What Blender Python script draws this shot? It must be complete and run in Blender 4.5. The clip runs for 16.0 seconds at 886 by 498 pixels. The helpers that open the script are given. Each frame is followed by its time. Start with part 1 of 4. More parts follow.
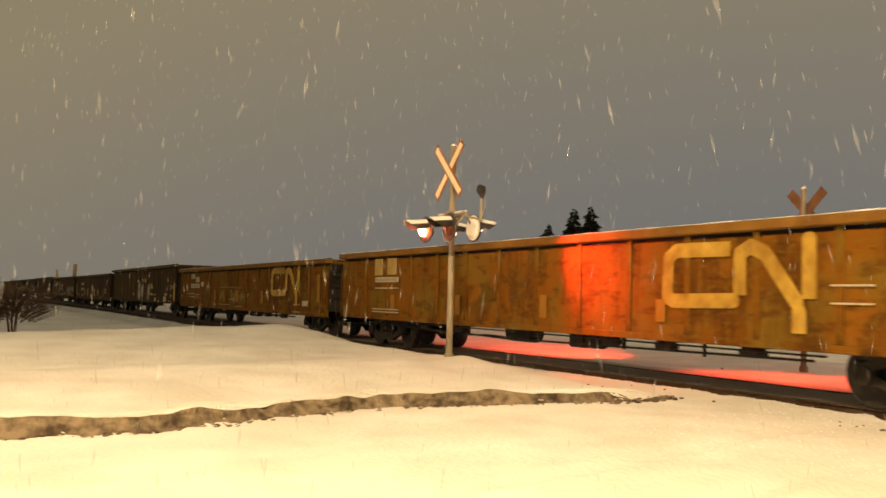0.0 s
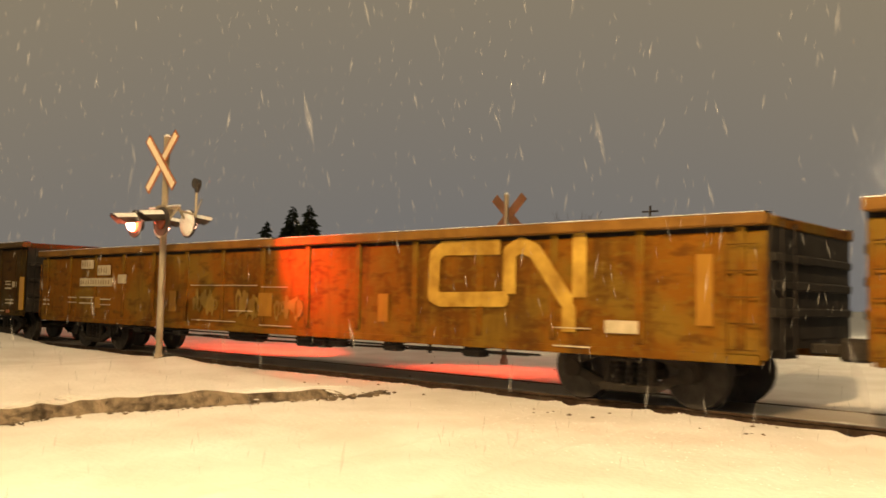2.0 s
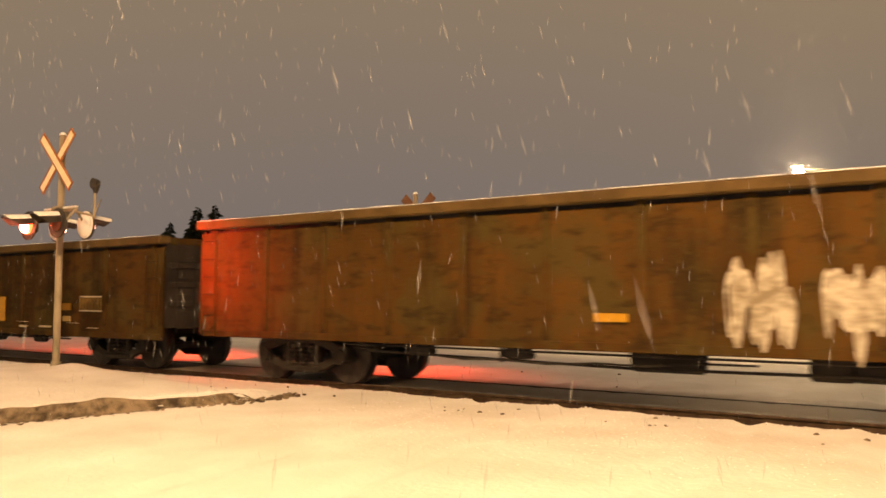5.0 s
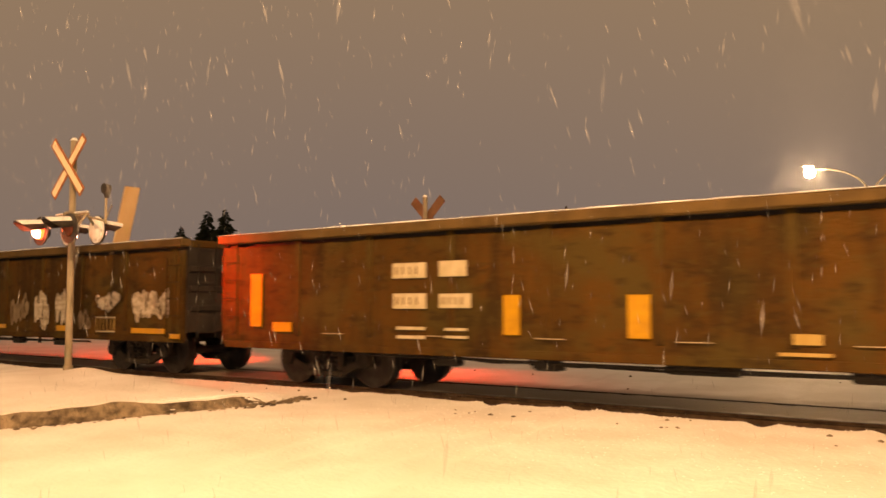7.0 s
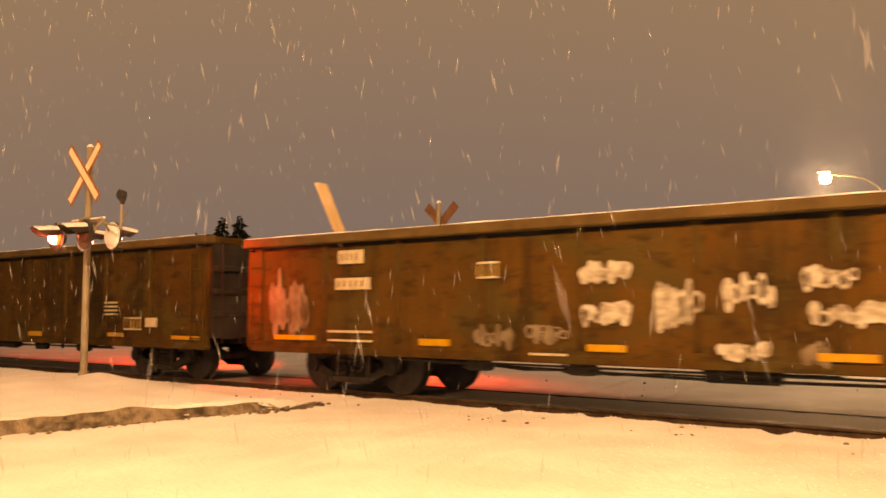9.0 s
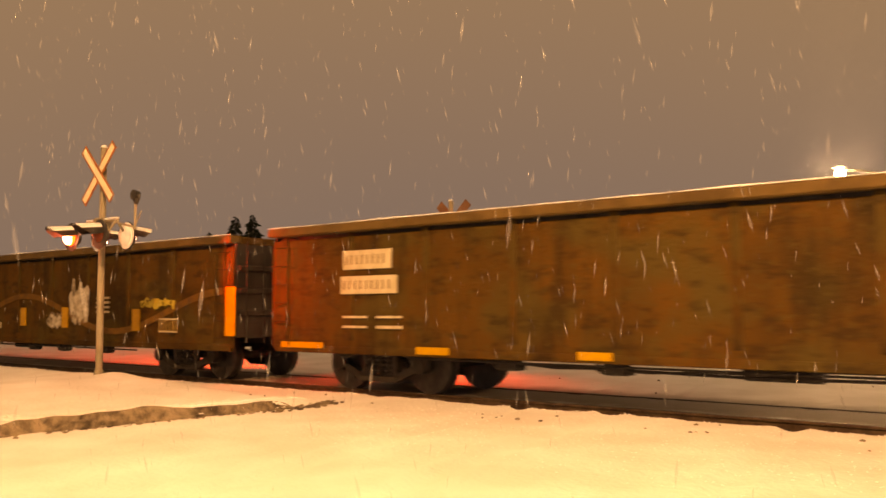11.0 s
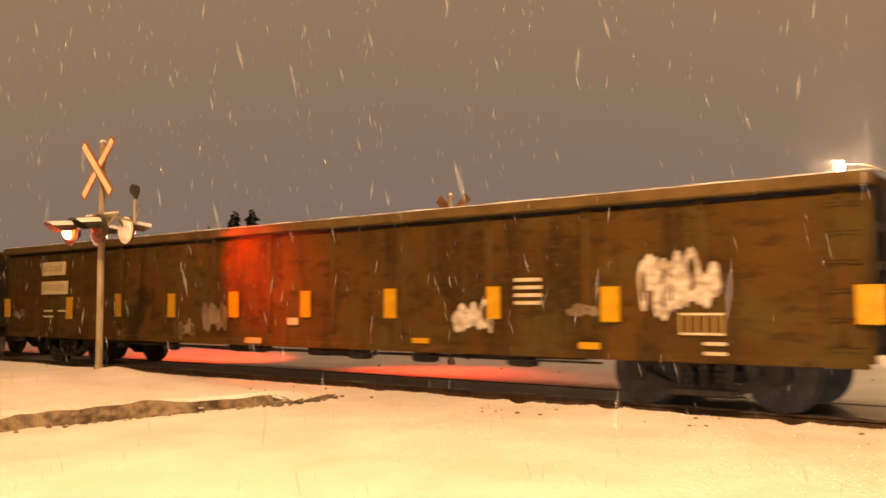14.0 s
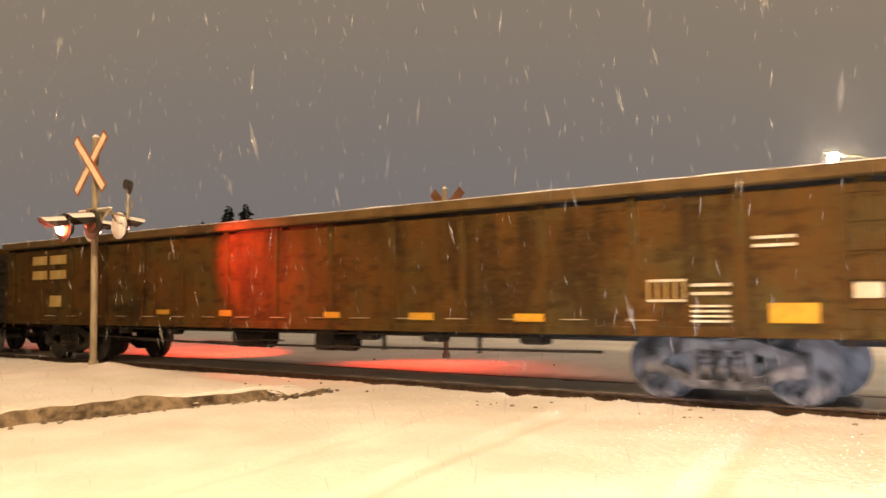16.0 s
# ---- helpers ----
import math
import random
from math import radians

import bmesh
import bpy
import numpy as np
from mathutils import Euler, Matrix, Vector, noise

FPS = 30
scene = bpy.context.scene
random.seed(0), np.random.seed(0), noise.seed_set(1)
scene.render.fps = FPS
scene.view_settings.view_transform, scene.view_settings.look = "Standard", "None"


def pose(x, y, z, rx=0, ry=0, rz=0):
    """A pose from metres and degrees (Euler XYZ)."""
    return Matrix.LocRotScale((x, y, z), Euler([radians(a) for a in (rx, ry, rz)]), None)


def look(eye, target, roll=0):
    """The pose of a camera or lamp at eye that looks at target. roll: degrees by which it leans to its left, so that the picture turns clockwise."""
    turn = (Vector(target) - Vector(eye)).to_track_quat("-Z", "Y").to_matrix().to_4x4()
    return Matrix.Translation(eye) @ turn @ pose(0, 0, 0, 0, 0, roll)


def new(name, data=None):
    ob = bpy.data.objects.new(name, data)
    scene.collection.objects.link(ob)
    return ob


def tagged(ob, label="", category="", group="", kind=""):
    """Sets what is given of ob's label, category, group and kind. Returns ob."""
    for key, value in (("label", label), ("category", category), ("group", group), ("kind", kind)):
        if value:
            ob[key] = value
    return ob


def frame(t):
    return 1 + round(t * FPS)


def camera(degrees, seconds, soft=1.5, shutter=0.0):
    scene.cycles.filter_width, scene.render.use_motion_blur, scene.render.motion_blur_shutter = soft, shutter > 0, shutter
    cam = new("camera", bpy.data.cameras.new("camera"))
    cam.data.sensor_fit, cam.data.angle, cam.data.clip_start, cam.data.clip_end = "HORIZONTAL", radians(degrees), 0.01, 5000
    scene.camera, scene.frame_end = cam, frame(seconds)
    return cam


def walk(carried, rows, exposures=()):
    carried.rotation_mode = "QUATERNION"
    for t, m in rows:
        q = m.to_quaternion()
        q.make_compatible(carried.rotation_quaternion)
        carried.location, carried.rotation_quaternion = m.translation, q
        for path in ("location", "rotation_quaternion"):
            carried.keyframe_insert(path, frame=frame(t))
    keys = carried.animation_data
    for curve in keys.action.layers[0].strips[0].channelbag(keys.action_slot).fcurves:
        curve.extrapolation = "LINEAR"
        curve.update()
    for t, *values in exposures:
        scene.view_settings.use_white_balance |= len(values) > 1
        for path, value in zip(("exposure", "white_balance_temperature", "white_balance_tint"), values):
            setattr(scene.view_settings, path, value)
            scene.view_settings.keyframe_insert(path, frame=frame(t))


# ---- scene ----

# ---------------------------------------------------------------- camera
CAM_Z = 1.35
cam = camera(54, 16.0, soft=1.6, shutter=0.25)
PATH = [  # seconds, rx, ry, rz
    (0.0, 93.26, -1.34, 60.40), (0.5, 93.35, -1.10, 56.70), (1.0, 93.49, -0.78, 51.93), (1.5, 93.55, -0.92, 46.56),
    (2.0, 93.53, -1.16, 41.97), (2.5, 93.41, -0.99, 38.74), (3.0, 93.31, -0.89, 37.67), (3.5, 93.21, -0.77, 36.85),
    (4.0, 93.40, -0.75, 36.11), (6.5, 93.78, 0.28, 36.49), (7.0, 93.75, 0.06, 36.73), (7.5, 93.82, -0.06, 36.91),
    (8.0, 93.85, 0.00, 37.16), (8.5, 93.97, 0.00, 37.38), (9.0, 94.15, -0.05, 37.61), (11.5, 93.97, 0.20, 38.58),
    (12.0, 93.90, 0.15, 38.64), (12.5, 93.80, 0.39, 38.66), (13.0, 93.63, 0.20, 38.61), (13.5, 93.50, 0.40, 38.57),
    (14.0, 93.64, 0.30, 38.43), (14.5, 93.58, 0.37, 38.38), (15.0, 93.43, 0.53, 38.31), (15.5, 93.35, 0.44, 38.15),
    (16.0, 93.22, 0.64, 38.08)]
walk(cam, [(t, pose(0, 0, CAM_Z, rx, ry, rz)) for t, rx, ry, rz in PATH],
     exposures=[(0.0, 0.07, 5900, 10), (3.5, 0.02, 6250, 18), (7.0, 0.02, 7550, 34), (12.0, 0.03, 9300, 39), (14.0, 0.03, 8000, 35), (15.0, 0.04, 6650, 27), (16.0, 0.05, 5950, 22)])

# ---------------------------------------------------------------- world and lights
world = bpy.data.worlds.new("night_sky")
scene.world = world
world.use_nodes = True
wn, wl = world.node_tree.nodes, world.node_tree.links
wn.clear()
w_out, w_bg = wn.new("ShaderNodeOutputWorld"), wn.new("ShaderNodeBackground")
w_co, w_sep = wn.new("ShaderNodeTexCoord"), wn.new("ShaderNodeSeparateXYZ")
w_r, w_n, w_m = wn.new("ShaderNodeValToRGB"), wn.new("ShaderNodeTexNoise"), wn.new("ShaderNodeMath")
w_n.inputs["Scale"].default_value, w_n.inputs["Detail"].default_value = 1.3, 2
w_m.operation, w_m.inputs[1].default_value = "MULTIPLY_ADD", 0.12
w_r.color_ramp.elements[0].position, w_r.color_ramp.elements[0].color = 0.07, (0.161, 0.152, 0.138, 1)
w_r.color_ramp.elements[1].position, w_r.color_ramp.elements[1].color = 0.55, (0.270, 0.210, 0.120, 1)
wl.new(w_co.outputs["Generated"], w_sep.inputs[0])
wl.new(w_co.outputs["Generated"], w_n.inputs["Vector"])
wl.new(w_n.outputs["Fac"], w_m.inputs[0])
wl.new(w_sep.outputs["Z"], w_m.inputs[2])
# the town's glow grows away from the dark gap over the railway
w_dot, w_side = wn.new("ShaderNodeVectorMath"), wn.new("ShaderNodeMath")
w_dot.operation, w_dot.inputs[1].default_value = "DOT_PRODUCT", (-0.64, 0.77, 0.0)
w_side.operation, w_side.inputs[1].default_value = "MULTIPLY_ADD", -0.75
w_sum = wn.new("ShaderNodeMath")
w_sum.operation, w_sum.inputs[1].default_value = "ADD", 0.75
wl.new(w_co.outputs["Generated"], w_dot.inputs[0])
wl.new(w_dot.outputs["Value"], w_side.inputs[0])
wl.new(w_m.outputs[0], w_side.inputs[2])
wl.new(w_side.outputs[0], w_sum.inputs[0])
wl.new(w_sum.outputs[0], w_r.inputs[0])
wl.new(w_r.outputs[0], w_bg.inputs[0])
wl.new(w_bg.outputs[0], w_out.inputs[0])
w_bg.inputs[1].default_value = 1.0


def lamp(name, kind, m, power, colour, size=0.2, cone=None):
    d = bpy.data.lights.new(name, kind)
    d.energy, d.color = power, colour
    d.shadow_soft_size = size
    if cone:
        d.spot_size, d.spot_blend = radians(cone[0]), cone[1]
    ob = new(name, d)
    ob.matrix_world = m
    return ob


SODIUM = (1.0, 0.65, 0.28)
lamp("street_light_road", "SPOT", look((-0.6, -0.4, 10.0), (-4.6, 6.0, 0)), 12900, SODIUM, 0.25, (150, 0.6))
# unseen fill lamp, added only to brighten the snow on the verge
lamp("street_light_verge", "SPOT", look((-15.5, -5.0, 9.0), (-15.5, 3.0, 0)), 2300, SODIUM, 0.25, (100, 0.9))
lamp("street_light_far", "SPOT", look((-9.7, 39.5, 6.7), (-9.0, 26.0, 0)), 4600, SODIUM, 0.25, (150, 0.6))
RED = (1.0, 0.05, 0.010)
lamp("signal_beam_near", "SPOT", look((-13.56, 8.88, 2.60), (-12.5, 10.2, 2.06)), 1050, RED, 0.10, (74, 1.0))
lamp("signal_spill_near", "SPOT", look((-13.20, 8.95, 2.45), (-11.8, 10.7, -0.1)), 170, RED, 0.10, (84, 1.0))
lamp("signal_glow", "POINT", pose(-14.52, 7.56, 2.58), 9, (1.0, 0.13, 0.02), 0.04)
lamp("signal_beam_far", "SPOT", look((-11.9, 14.75, 2.40), (-10.9, 13.0, 0)), 800, RED, 0.08, (118, 1.0))
lamp("signal_beam_side", "SPOT", look((-12.95, 14.6, 2.45), (-27.0, 13.0, 0)), 13000, RED, 0.08, (56, 1.0))

# ---------------------------------------------------------------- materials


def material(name, base, base2, rough=0.6, metal=0.0, scale=4.0, streak=1.0, bump=0.15, bump_scale=60.0, random_tint=0.0):
    m = bpy.data.materials.new(name)
    m.use_nodes = True
    n, l = m.node_tree.nodes, m.node_tree.links
    b = n["Principled BSDF"]
    co = n.new("ShaderNodeTexCoord")
    mp = n.new("ShaderNodeMapping")
    mp.inputs["Scale"].default_value = (1, 1, 1.0 / streak)
    no = n.new("ShaderNodeTexNoise")
    no.inputs["Scale"].default_value, no.inputs["Detail"].default_value = scale, 6
    ra = n.new("ShaderNodeValToRGB")
    ra.color_ramp.elements[0].position, ra.color_ramp.elements[1].position = 0.32, 0.68
    ra.color_ramp.elements[0].color, ra.color_ramp.elements[1].color = (*base, 1), (*base2, 1)
    l.new(co.outputs["Object"], mp.inputs["Vector"])
    l.new(mp.outputs[0], no.inputs["Vector"])
    n3, mx = n.new("ShaderNodeTexNoise"), n.new("ShaderNodeMath")
    n3.inputs["Scale"].default_value, n3.inputs["Detail"].default_value = scale * 0.27, 3
    l.new(co.outputs["Object"], n3.inputs["Vector"])
    mx.operation = "MULTIPLY_ADD"
    mx.inputs[1].default_value = 0.7
    sub = n.new("ShaderNodeMath")
    sub.operation = "SUBTRACT"
    sub.inputs[1].default_value = 0.35
    l.new(n3.outputs["Fac"], mx.inputs[0])
    l.new(no.outputs["Fac"], mx.inputs[2])
    l.new(mx.outputs[0], sub.inputs[0])
    l.new(sub.outputs[0], ra.inputs[0])
    if random_tint:
        oi, hs, mr = n.new("ShaderNodeObjectInfo"), n.new("ShaderNodeHueSaturation"), n.new("ShaderNodeMapRange")
        mr.inputs["To Min"].default_value, mr.inputs["To Max"].default_value = 1 - random_tint, 1 + random_tint
        l.new(oi.outputs["Random"], mr.inputs["Value"])
        l.new(mr.outputs[0], hs.inputs["Value"])
        l.new(ra.outputs[0], hs.inputs["Color"])
        l.new(hs.outputs[0], b.inputs["Base Color"])
    else:
        l.new(ra.outputs[0], b.inputs["Base Color"])
    b.inputs["Roughness"].default_value, b.inputs["Metallic"].default_value = rough, metal
    b.inputs["Specular IOR Level"].default_value = 0.3 if rough > 0.58 else 0.5
    if bump:
        n2, bu = n.new("ShaderNodeTexNoise"), n.new("ShaderNodeBump")
        n2.inputs["Scale"].default_value, n2.inputs["Detail"].default_value = bump_scale, 4
        bu.inputs["Strength"].default_value, bu.inputs["Distance"].default_value = bump, 0.02
        l.new(co.outputs["Object"], n2.inputs["Vector"])
        l.new(n2.outputs["Fac"], bu.inputs["Height"])
        l.new(bu.outputs[0], b.inputs["Normal"])
    return m


def glowing(name, colour, strength):
    m = bpy.data.materials.new(name)
    m.use_nodes = True
    b = m.node_tree.nodes["Principled BSDF"]
    b.inputs["Base Color"].default_value = (*colour, 1)
    b.inputs["Emission Color"].default_value, b.inputs["Emission Strength"].default_value = (*colour, 1), strength
    return m


def weathered(name, base, base2, faded, soot, random_tint):
    """Old car paint: uneven coats, olive fading, and grime that has run down and been brushed along."""
    m = material(name, base, base2, 0.75, 0, 1.1, 1.6, 0.35, 25, random_tint)
    n, l = m.node_tree.nodes, m.node_tree.links
    co = next(q for q in n if q.type == "TEX_COORD")
    out = next(q for q in l if q.to_socket.name == "Base Color")
    colour = out.from_socket
    for tint, scale, stretch, low, high, most in ((faded, 1.0, (0.8, 1, 1.0), 0.48, 0.60, 0.85), (soot, 1.0, (2.6, 1, 0.55), 0.50, 0.66, 0.70),
                                                  (soot, 3.0, (0.9, 1, 2.4), 0.52, 0.68, 0.65), (faded, 7.0, (1, 1, 1.6), 0.52, 0.66, 0.5)):
        mp, no, mr, mix = n.new("ShaderNodeMapping"), n.new("ShaderNodeTexNoise"), n.new("ShaderNodeMapRange"), n.new("ShaderNodeMix")
        mp.inputs["Scale"].default_value, mp.inputs["Location"].default_value = stretch, (scale * 7.3, low * 31, most * 17)
        no.inputs["Scale"].default_value, no.inputs["Detail"].default_value = scale, 7
        for key, v in (("From Min", low), ("From Max", high), ("To Min", 0.0), ("To Max", most)):
            mr.inputs[key].default_value = v
        mix.data_type = "RGBA"
        mix.inputs[7].default_value = (*tint, 1)
        l.new(co.outputs["Object"], mp.inputs["Vector"])
        l.new(mp.outputs[0], no.inputs["Vector"])
        l.new(no.outputs["Fac"], mr.inputs["Value"])
        l.new(mr.outputs[0], mix.inputs[0])
        l.new(colour, mix.inputs[6])
        colour = mix.outputs[2]
    l.new(colour, n["Principled BSDF"].inputs["Base Color"])
    return m


M = {
    "snow": material("packed_snow", (0.66, 0.64, 0.61), (0.81, 0.80, 0.79), 0.7, 0, 0.9, 1, 0.9, 14),
    "fresh": material("fresh_snow", (0.80, 0.80, 0.80), (0.86, 0.86, 0.86), 0.8, 0, 5, 1, 0.4, 40),
    "slush": material("dirty_slush", (0.055, 0.040, 0.024), (0.27, 0.21, 0.14), 0.85, 0, 7, 1, 0.8, 30),
    # dark stone, with the shade beside the near rail put into the colour
    "ballast": material("shaded_ballast", (0.014, 0.011, 0.008), (0.052, 0.042, 0.032), 0.8, 0, 12, 1, 0.9, 40),
    "rail": material("worn_rail_steel", (0.045, 0.026, 0.016), (0.10, 0.065, 0.042), 0.6, 0.4, 9),
    "railtop": material("polished_rail_head", (0.07, 0.06, 0.05), (0.14, 0.12, 0.10), 0.6, 0.4, 14),
    "oxide": weathered("oxide_brown_paint", (0.140, 0.054, 0.0010), (0.205, 0.078, 0.0014), (0.165, 0.098, 0.008), (0.062, 0.022, 0.0012), 0.06),
    "umber": weathered("dark_umber_paint", (0.052, 0.0255, 0.0045), (0.084, 0.038, 0.0055), (0.062, 0.043, 0.0100), (0.020, 0.0100, 0.0028), 0.12),
    "chord_dark": material("paler_umber_chord", (0.068, 0.040, 0.010), (0.115, 0.070, 0.020), 0.8, 0, 3, 1, 0.3, 30),
    "chord_brown": material("paler_oxide_chord", (0.145, 0.066, 0.006), (0.22, 0.108, 0.012), 0.8, 0, 3, 1, 0.3, 30),
    "black": material("dull_black_paint", (0.012, 0.010, 0.009), (0.030, 0.025, 0.020), 0.75, 0, 3, 2, 0.3, 30),
    "steel": material("grimy_cast_steel", (0.018, 0.015, 0.012), (0.045, 0.036, 0.027), 0.75, 0.2, 6, 1, 0.3, 40),
    "wheel": material("wheel_steel", (0.035, 0.030, 0.026), (0.075, 0.065, 0.055), 0.55, 0.5, 5),
    "white": material("chalky_white_paint", (0.40, 0.33, 0.20), (0.55, 0.47, 0.31), 0.6, 0, 6, 2, 0.1),
    "ghost": material("faded_white_paint", (0.11, 0.075, 0.040), (0.22, 0.17, 0.11), 0.7, 0, 5, 1.5, 0.1),
    "logo": material("faded_cream_paint", (0.34, 0.22, 0.055), (0.46, 0.33, 0.11), 0.65, 0, 4, 2, 0.1),
    "emblem": material("worn_ochre_emblem_paint", (0.27, 0.145, 0.010), (0.52, 0.33, 0.040), 0.65, 0, 3.2, 1, 0.1),
    # pale steel: the headlamps' light and some snow dust put into the colour
    "headlit": material("headlit_steel", (0.020, 0.019, 0.018), (0.17, 0.17, 0.17), 0.85, 0, 4.5, 1, 0.5, 20),
    "chalk": material("sprayed_chalk_paint", (0.22, 0.18, 0.12), (0.50, 0.45, 0.36), 0.7, 0, 7, 0.6, 0.1),
    "ochre": material("faint_ochre_patch", (0.25, 0.115, 0.003), (0.31, 0.15, 0.005), 0.65, 0, 5, 2, 0.1),
    "ghostdark": material("stencil_shadow", (0.13, 0.08, 0.035), (0.24, 0.16, 0.08), 0.65, 0, 9, 1, 0.1),
    "olive": material("dull_olive_spray", (0.17, 0.095, 0.006), (0.24, 0.155, 0.02), 0.7, 0, 3, 1, 0.1),
    "lime": material("sprayed_lime_paint", (0.34, 0.26, 0.03), (0.48, 0.38, 0.06), 0.65, 0, 6, 1, 0.1),
    "yellow": material("yellow_reflective_sheet", (0.40, 0.20, 0.002), (0.50, 0.26, 0.003), 0.4, 0, 8),
    "wave": material("sprayed_ochre_paint", (0.080, 0.036, 0.003), (0.150, 0.070, 0.005), 0.65, 0, 5),
    "board": material("sun_bleached_board", (0.52, 0.36, 0.18), (0.66, 0.48, 0.27), 0.7, 0, 3, 8),
    "galv": material("galvanised_pole", (0.22, 0.185, 0.125), (0.34, 0.29, 0.205), 0.6, 0.2, 8, 3),
    "signback": material("weathered_sign_wood", (0.15, 0.075, 0.038), (0.22, 0.115, 0.06), 0.7, 0, 6),
    "signred": material("red_retro_border", (0.28, 0.085, 0.012), (0.38, 0.12, 0.02), 0.45, 0, 8),
    "signwhite": material("white_retro_sheet", (0.74, 0.64, 0.44), (0.82, 0.72, 0.52), 0.45, 0, 8),
    "dark": material("signal_black", (0.02, 0.018, 0.016), (0.05, 0.042, 0.036), 0.55, 0, 6),
    "hood": material("weathered_hood", (0.035, 0.030, 0.026), (0.09, 0.075, 0.06), 0.7, 0, 6),
    "bark": material("spruce_bark", (0.05, 0.035, 0.025), (0.10, 0.07, 0.05), 0.9, 0, 6),
    "needle": material("spruce_needles", (0.020, 0.028, 0.016), (0.045, 0.055, 0.032), 0.85, 0, 2),
    "twig": material("bare_brush", (0.07, 0.045, 0.028), (0.14, 0.09, 0.055), 0.9, 0, 3),
    "tie": material("creosoted_timber", (0.04, 0.03, 0.022), (0.09, 0.07, 0.05), 0.85, 0, 4),
    "lens": glowing("lit_red_lens", (1.0, 0.05, 0.010), 14),
    "lens_dim": material("unlit_red_lens", (0.09, 0.018, 0.006), (0.15, 0.03, 0.01), 0.25, 0, 6, 1, 0),
    "lens_core": glowing("lit_lens_core", (1.0, 0.34, 0.20), 26),
    "bulb": glowing("sodium_bulb", (1.0, 0.80, 0.44), 700),
    "headlamp": glowing("headlamp_reflector", (0.92, 0.96, 1.0), 30000),
    "car_paint": material("dark_car_paint", (0.02, 0.022, 0.025), (0.035, 0.037, 0.04), 0.3, 0, 5, 1, 0),
    "tyre": material("tyre_rubber", (0.012, 0.012, 0.012), (0.028, 0.027, 0.026), 0.85, 0, 8),
    "car_glass": material("car_glass", (0.012, 0.014, 0.016), (0.02, 0.022, 0.024), 0.08, 0, 5, 1, 0),
    "yard": glowing("yard_light", (0.95, 0.95, 1.0), 12),
    "flake": material("snowflake", (0.82, 0.82, 0.82), (0.9, 0.9, 0.9), 0.8, 0, 5, 1, 0),
}

# the train's shadow and brown dirt, both painted into the snow along the rails
sn = M["snow"].node_tree
sn_co, sn_sep = next(q for q in sn.nodes if q.type == "TEX_COORD"), sn.nodes.new("ShaderNodeSeparateXYZ")
sn_no, sn_off, sn_ramp, sn_mix = sn.nodes.new("ShaderNodeTexNoise"), sn.nodes.new("ShaderNodeMath"), sn.nodes.new("ShaderNodeValToRGB"), sn.nodes.new("ShaderNodeMix")
sn_no.inputs["Scale"].default_value, sn_no.inputs["Detail"].default_value = 1.6, 6
sn_off.operation, sn_off.inputs[1].default_value = "MULTIPLY_ADD", 1.1
el = sn_ramp.color_ramp.elements
el[0].position, el[0].color = 0.0, (0, 0, 0, 1)
el[1].position, el[1].color = 1.0, (0, 0, 0, 1)
for at, v in ((0.36, 0.0), (0.46, 0.85), (0.72, 0.75), (0.90, 0.0)):
    e_new = el.new(at)
    e_new.color = (v, v, v, 1)
sn_fit = sn.nodes.new("ShaderNodeMapRange")
sn_fit.inputs["From Min"].default_value, sn_fit.inputs["From Max"].default_value = 9.55, 14.55
sn_mix.data_type = "RGBA"
sn_mix.inputs[7].default_value = (0.17, 0.125, 0.085, 1)
sn_old = next(q for q in sn.links if q.to_socket.name == "Base Color").from_socket
sn.links.new(sn_co.outputs["Object"], sn_sep.inputs[0])
sn.links.new(sn_co.outputs["Object"], sn_no.inputs["Vector"])
sn.links.new(sn_no.outputs["Fac"], sn_off.inputs[0])
sn.links.new(sn_sep.outputs["Y"], sn_off.inputs[2])
sn.links.new(sn_off.outputs[0], sn_fit.inputs["Value"])
sn.links.new(sn_fit.outputs[0], sn_ramp.inputs[0])
sn.links.new(sn_ramp.outputs[0], sn_mix.inputs[0])
sn.links.new(sn_old, sn_mix.inputs[6])
sn.links.new(sn_mix.outputs[2], sn.nodes["Principled BSDF"].inputs["Base Color"])

for k in ("oxide", "umber"):
    M[k].node_tree.nodes["Principled BSDF"].inputs["Specular IOR Level"].default_value = 0.12

# a loose flake lets most of the light through
fl = M["flake"].node_tree
fl.nodes["Principled BSDF"].inputs["Alpha"].default_value = 0.052

# ---------------------------------------------------------------- mesh helpers


def finish(name, bm, mat, parent=None, label="", smooth=False):
    me = bpy.data.meshes.new(name)
    bm.to_mesh(me)
    bm.free()
    me.materials.append(M[mat])
    if smooth:
        me.polygons.foreach_set("use_smooth", [True] * len(me.polygons))
    return put(name, me, parent, label)


def put(name, me, parent=None, label="", m=None):
    ob = new(name, me)
    if parent:
        ob.parent = parent
    if m is not None:
        ob.matrix_basis = m
    if label:
        ob["label"] = label
    return ob


def box(bm, x0, x1, y0, y1, z0, z1, bevel=0.0):
    r = bmesh.ops.create_cube(bm, size=1)
    vs = r["verts"]
    bmesh.ops.scale(bm, vec=(x1 - x0, y1 - y0, z1 - z0), verts=vs)
    bmesh.ops.translate(bm, vec=((x0 + x1) / 2, (y0 + y1) / 2, (z0 + z1) / 2), verts=vs)
    if bevel:
        es = list({e for v in vs for e in v.link_edges})
        bmesh.ops.bevel(bm, geom=es, offset=bevel, segments=1, affect="EDGES")
    return vs


